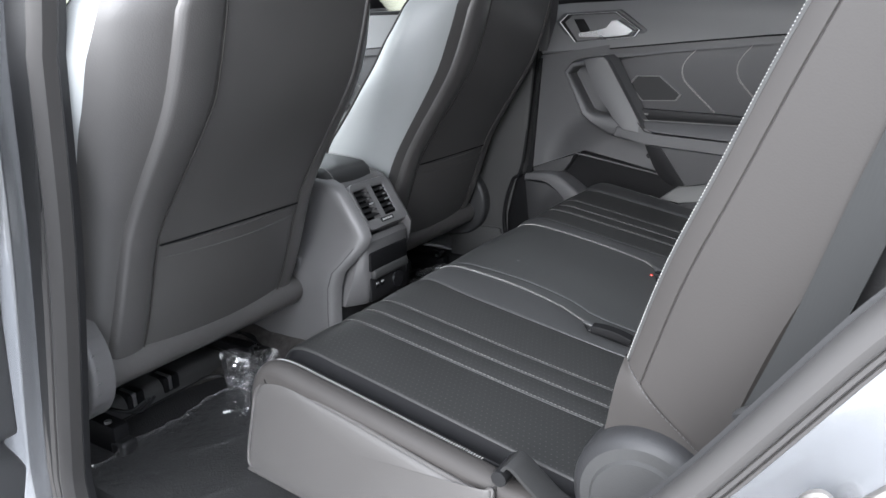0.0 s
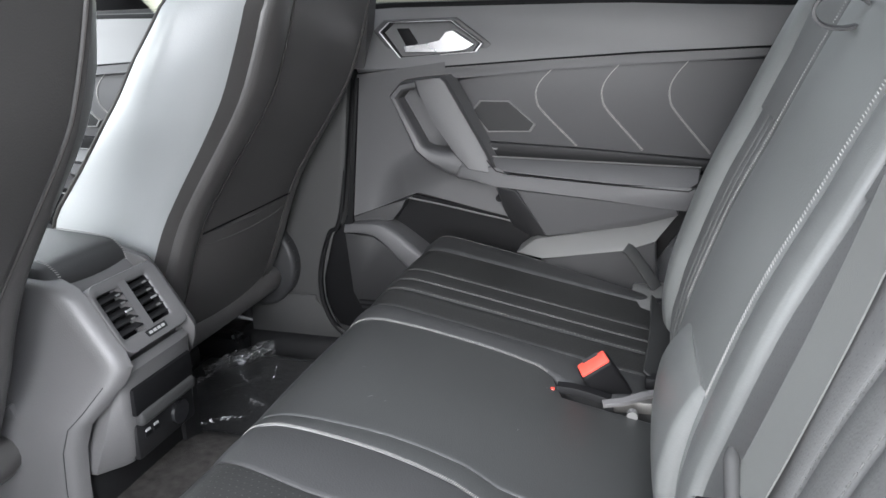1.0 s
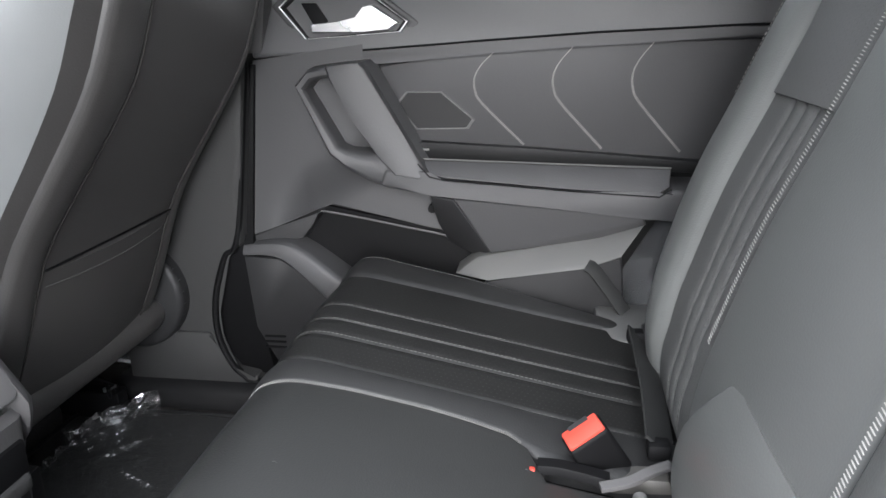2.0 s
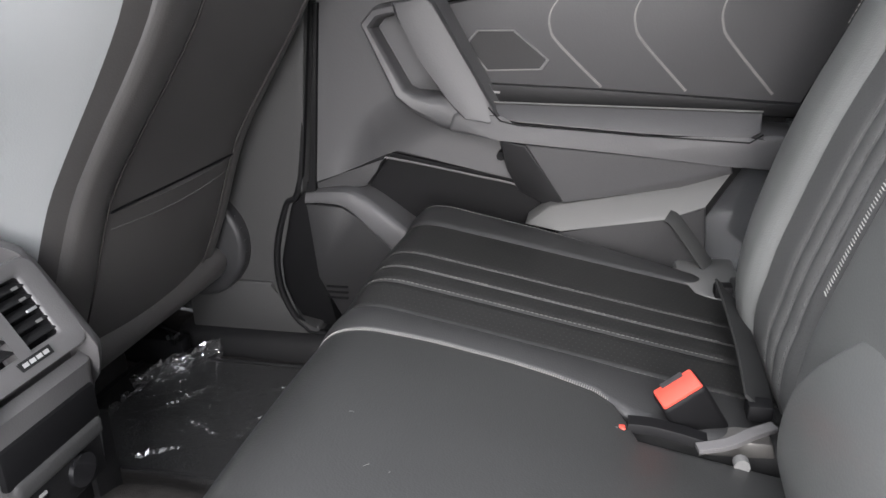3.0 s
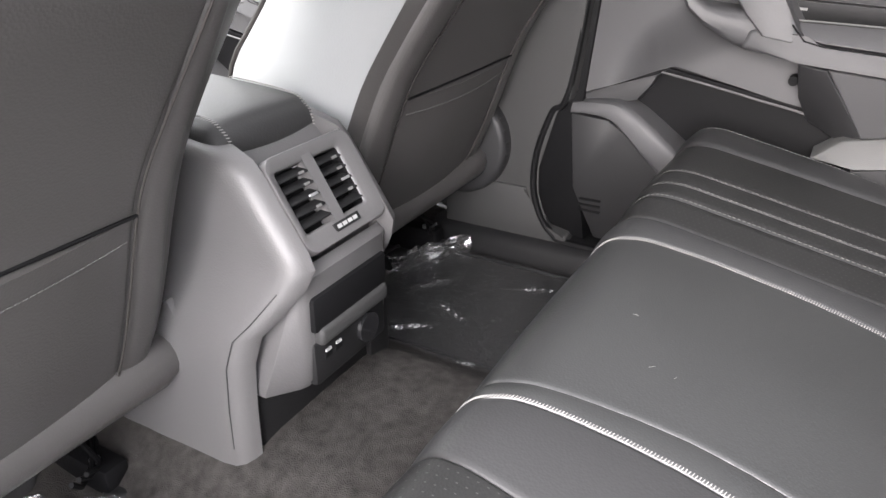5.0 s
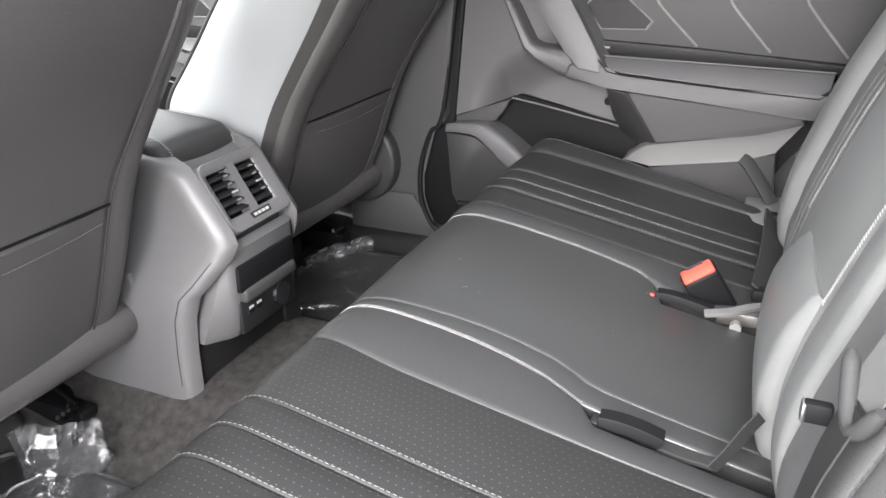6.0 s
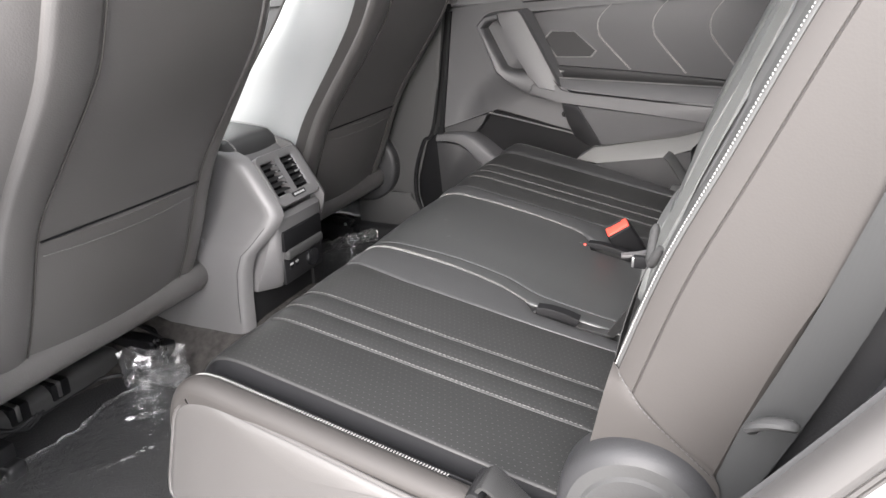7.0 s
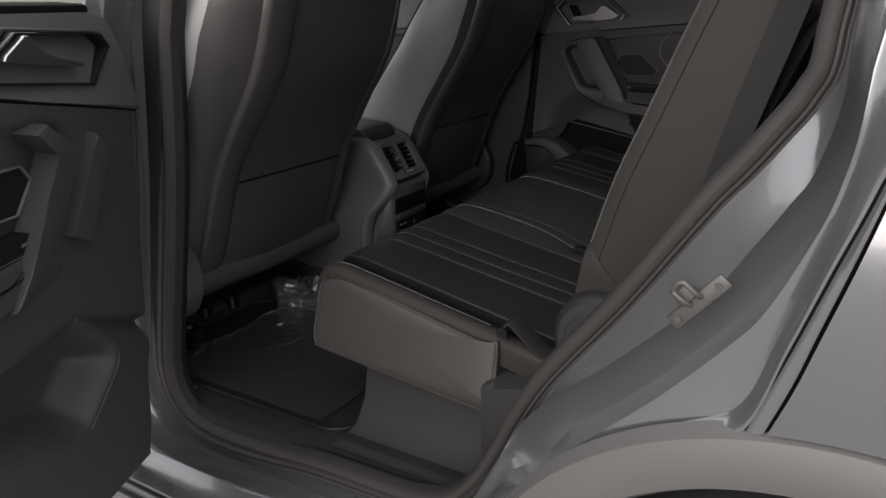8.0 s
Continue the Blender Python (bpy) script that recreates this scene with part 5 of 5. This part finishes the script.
for x, z, h in spec_rows:
    half = [(-1.1, h), (-.60, h), (x - .040, h), (x - .022, h - .002), (x - .010, h - .008), (x - .003, h - .018), (x, h - .026), (x - .034, h - .030)]
    rows.append([(p, YC - q, z) for p, q in half] + [(p, YC + q, z) for p, q in half[::-1]])
bm = grid(rows)
part("shell", bm, HARD, con, "grey moulded shell")
for k in (-1, 1):
    part("shell_seam", tube([(x - .022, YC + k * (h - .0015), z) for x, z, h in spec_rows[7:13]], .0008, 6), PILLAR, con)
part("tail_recess", box(-.36, -.3345, YC - .118, YC + .118, .50, .640, .003), DARK, con)
part("tail_edge", box(-.36, -.326, YC + .106, YC + .1535, .50, .640, .003), DARK, con)
# air vent unit on the sloping face
VA, VB = Vector((-.326, 0, .884)), Vector((-.266, 0, .786))
vdir = (VB - VA).normalized()
vn = Vector((.85, 0, .527)).normalized()


def on_vent(u, v, lift):
    """u across (metres from the middle), v down the face from its top."""
    p = VA + vdir * v + vn * lift
    return Vector((p.x, YC + u, p.z))


def vent_box(u0, u1, v0, v1, l0, l1, bevel=.0):
    bm = box(0, 1, 0, 1, 0, 1)
    for vv in bm.verts:
        c = vv.co.copy()
        vv.co = on_vent(u0 + (u1 - u0) * c.x, v0 + (v1 - v0) * c.y, l0 + (l1 - l0) * c.z)
    if bevel:
        bmesh.ops.bevel(bm, geom=list(bm.edges), offset=bevel, segments=2, affect="EDGES", profile=.5)
    return bm


vent = part("air_vent", vent_box(-.064, .054, .006, .092, -.021, -.020), BLACK, con, "dark twin air vent")
ro, ri = rounded(-.074, .080, -.006, .112, .018), rounded(-.061, .051, .012, .087, .005)
mixed = lambda f: [(p[0] + (q[0] - p[0]) * f, p[1] + (q[1] - p[1]) * f) for p, q in zip(ro, ri)]
part("vent_frame", grid([[on_vent(u, v, l) for u, v in mixed(f)] for f, l in ((0, -.016), (0, -.001), (.06, .0015), (.15, .002), (.85, -.001), (.95, -.002), (1, -.004))], close_v=True), HARD, vent, "grey rounded vent frame")
part("duct_wall", grid([[on_vent(u, v, l) for u, v in mixed(1)] for l in (-.004, -.022)], close_v=True), BLACK, vent)


def vane(u0, u1, v0):
    """A slat that leans into the duct, with a rounded lip."""
    rows_ = [[on_vent(u, v0 + dv, l) for dv, l in ((-.0020, -.014), (.0060, -.002), (.0075, -.0012), (.0085, -.0026), (.0005, -.014))] for u in np.linspace(u0, u1, 5)]
    return grid(rows_, close_v=True)


for u0, u1 in ((-.061, -.010), (.000, .051)):
    for k in range(5):
        part("vane", vane(u0, u1, .0165 + k * .0140), DARK, vent)
    for k, w in ((0, .004), (1, .004), (2, .006), (3, .004)):
        part("slider", vent_box(u1 - .013 - w, u1 - .013 + w, .0220 + k * .0140, .0240 + k * .0140, -.0016, .0010 if k == 2 else -.0008, .0006), CHROME if k == 2 else LIGHT_TRIM, vent, "small chrome slider" if k == 2 else "")
part("divider", vent_box(-.011, .001, .009, .090, -.020, .0010, .003), HARD, vent)
part("vent_wheel", vent_box(-.020, .024, .0925, .1010, -.001, .0028, .001), DARK, vent)
for k in range(4):
    part("marking", vent_box(-.017 + k * .0098, -.0095 + k * .0098, .0945, .0990, .0015, .0034), WHITE_INK, vent)
# shelf and sockets below, on a flared block
UNIT = ((.772, -.305, .080, -.282, .072), (.760, -.288, .084, -.274, .076), (.742, -.288, .088, -.276, .077), (.66, -.308, .106, -.280, .078), (.622, -.316, .118, -.283, .078), (.608, -.322, .116, -.292, .076), (.602, -.340, .104, -.315, .070))
lower = part("socket_unit", grid([[(xb - .03, YC - hb, z), (xb, YC - hb, z), (xf - .004, YC - hf - .006, z), (xf, YC - hf + .004, z), (xf, YC + hf - .004, z), (xf - .004, YC + hf + .006, z), (xb, YC + hb, z), (xb - .03, YC + hb, z)]
                                  for z, xb, hb, xf, hf in UNIT]), HARD, con, "grey unit with shelf and sockets")
part("shelf_hole", box(-.295, -.2710, YC - .074, YC + .074, .688, .734, .004), BLACK, lower)
part("shelf_lip", box(-.290, -.266, YC - .068, YC + .071, .668, .692, .007, 3), DRUM, lower, "grey shelf lip")
part("socket_panel", box(-.295, -.2755, YC - .074, YC + .074, .612, .672, .006), DARK, lower)
part("power_socket", tube([(-.277, YC + .030, .643), (-.270, YC + .030, .643)], [.021, .020], 22, up=(0, 0, 1)), PIANO, lower, "round capped power socket")
for k in (-.050, -.030):
    port = part("charging_port", box(-.278, -.2740, YC + k - .007, YC + k + .007, .644, .651, .001), BLACK, lower)
    part("marking", box(-.2760, -.2735, YC + k - .005, YC + k + .005, .6530, .6565), WHITE_INK, port)
lid = spline([(-.376, .87), (-.372, .893), (-.384, .912), (-.42, .923), (-.60, .934), (-.80, .938)], 30)
lid2 = lid[::-1].copy()
bmx = pad(lid2, YC - .086, YC + .086, r=.016, crown=.006, depth=.03, nv=10)
part("armrest_lid", bmx, LEATHER, con, "padded armrest lid with pale stitching")
for k in (-1, 1):
    part("lid_stitching", ladder(on_curve(lid2, YC + k * .070, .0045, .3, .98), .0024, .0040, .0008), THREAD, con)


# ---- mats and clear protective film on the floor ----
def floor_mat(label, x0, x1, y0, y1):
    m = thing("floor_mat", label, "floor mat", group="rear floor mats")
    outl = rounded(x0, x1, y0, y1, .06)
    bm = bmesh.new()
    lo = [bm.verts.new((x, y, .434)) for x, y in outl]
    hi = [bm.verts.new((x, y, .443)) for x, y in outl]
    n = len(outl)
    for i in range(n):
        bm.faces.new((lo[i], lo[(i + 1) % n], hi[(i + 1) % n], hi[i]))
    bm.faces.new(hi)
    part("mat_body", bm, RUBBER, m)
    part("mat_edge", tube([(x, y, .445) for x, y in outl], .005, 6, closed=True), DARK, m)
    return m


floor_mat("black rubber mat on the near floor", -.610, .06, -.712, -.255)
floor_mat("black rubber mat on the far floor", -.60, .06, .30, .655)


def ridge(x, y, a, c, high, wide):
    """Height of a crease that runs from a to c."""
    a, c, p = np.array(a), np.array(c), np.array((x, y))
    d = c - a
    t = min(max(np.dot(p - a, d) / np.dot(d, d), 0), 1)
    r = np.linalg.norm(p - a - d * t)
    return high * math.exp(-(r / wide) ** 2) * (.5 + .5 * math.sin(math.pi * min(max(t, .05), .95)))


def film(label, x0, x1, y0, y1, creases, flap, height, seed, crinkle=1.0):
    """Thin clear sheet lying on a mat, creased, with its front edge rolled up and one corner bunched."""
    f = thing("protective_film", label, "plastic film", group="protective films")
    nx, ny = 90, 76
    rows, front = [], []
    for i in range(nx):
        row = []
        for j in range(ny):
            x, y = x0 + (x1 - x0) * i / (nx - 1), y0 + (y1 - y0) * j / (ny - 1)
            x += (.022 * noise.noise((seed, y * 7, 3)) + .008 * noise.noise((seed, y * 26, 5))) * (1 - i / (nx - 1))
            z = .4505 + .003 * noise.noise((x * 12 + seed, y * 12, 0)) + .0030 * abs(noise.noise((x * 40, y * 40, seed)))
            for a, c, high, wide in creases:
                z += ridge(x, y, a, c, high, wide)
            z += .012 * math.exp(-((x - x0) / .012) ** 2) * abs(noise.noise((y * 22, seed, 1)))
            row.append((x, y, max(z, .4485)))
        rows.append(row)
    part("sheet", grid(rows), FILM, f, smooth=False)
    # rolled front edge
    edge_rows = []
    for j in range(ny):
        p = rows[0][j]
        w = .004 + .014 * abs(noise.noise((p[1] * 26, seed, 7)))
        edge_rows.append([(p[0] + w * .4, p[1], p[2] + .001), (p[0] + .2 * w, p[1], p[2] + w * .5), (p[0] - w * .3, p[1], p[2] + w * .9), (p[0] - w, p[1], p[2] + w * .4), (p[0] - w * .6, p[1], .447)])
    part("rolled_edge", grid(edge_rows), FILM, f, smooth=False)
    # bunched corner: a standing, crinkled flap
    a, c = np.array(flap[0]), np.array(flap[1])
    d = c - a
    nrm = np.array((-d[1], d[0])) / np.linalg.norm(d)
    for layer in range(3):
        rows = []
        for i in range(12):
            t = i / 11
            row = []
            for j in range(6):
                v = j / 5
                h = height * (1 - .25 * layer) * (.92 + .12 * noise.noise((t * 3, seed, layer)))
                q = a + d * t + nrm * (.010 * (layer - 1) - .10 * height * v * v + .034 * crinkle * noise.noise((t * 3.1, v * 1.6, seed + layer)) * (.3 + v) + .012 * crinkle * abs(noise.noise((t * 7, v * 3.5, seed))))
                row.append((q[0], q[1], .446 + h * v + .006 * crinkle * noise.noise((t * 7, v * 5, seed + layer))))
            rows.append(row)
        part("crumpled_corner", grid(rows), FILM, f, smooth=False)
    return f


film("crumpled clear plastic film over the near mat", -.490, -.01, -.70, -.255, (((-.36, -.54), (-.31, -.42), .004, .004), ((-.43, -.40), (-.385, -.345), .007, .0035), ((-.44, -.60), (-.30, -.62), .003, .004), ((-.25, -.66), (-.12, -.45), .003, .005)),
     ((-.520, -.300), (-.405, -.236)), .105, 1.0, .6)
film("crumpled clear plastic film over the far mat", -.53, -.10, .225, .64, (((-.34, .235), (-.24, .29), .007, .003), ((-.33, .27), (-.27, .25), .006, .003), ((-.45, .30), (-.36, .36), .008, .004), ((-.28, .40), (-.25, .50), .006, .003), ((-.40, .44), (-.31, .40), .006, .003), ((-.30, .55), (-.22, .58), .005, .003), ((-.46, .45), (-.40, .55), .007, .004), ((-.20, .33), (-.22, .44), .006, .003)),
     ((-.545, .515), (-.445, .665)), .050, 7.0)

# ---- outside: grassy bank behind the car park ----
rows = []
for x in np.linspace(-60, 60, 60):
    rows.append([(x, y, z + .25 * noise.noise((x * .2, y * .3, 1)) * (z > .1)) for y, z in ((14, -.02), (17, .5), (21, 2.2), (27, 4.6), (36, 6.5), (60, 8.0))])
tagged(part("grass_bank", grid(rows), GRASS), "dry grassy bank behind the car park", "bank", kind="structure")

# ---- lint on the middle cushion ----
rng = random.Random(4)
bm = bmesh.new()
for k in range(5):
    x, y, t, l = rng.uniform(.05, .38), rng.uniform(-.07, .16), rng.uniform(0, math.pi), rng.uniform(.001, .0035)
    z = float(np.interp(x, cush[12:, 0], cush[12:, 1])) + .0068
    tube([(x - l * math.cos(t), y - l * math.sin(t), z), (x + .001, y, z + .0008), (x + l * math.cos(t), y + l * math.sin(t), z)], .00022, 4, bm=bm)
tagged(part("lint_flecks", bm, THREAD_G), "tiny pale lint flecks on the middle cushion", "lint", kind="stuff")
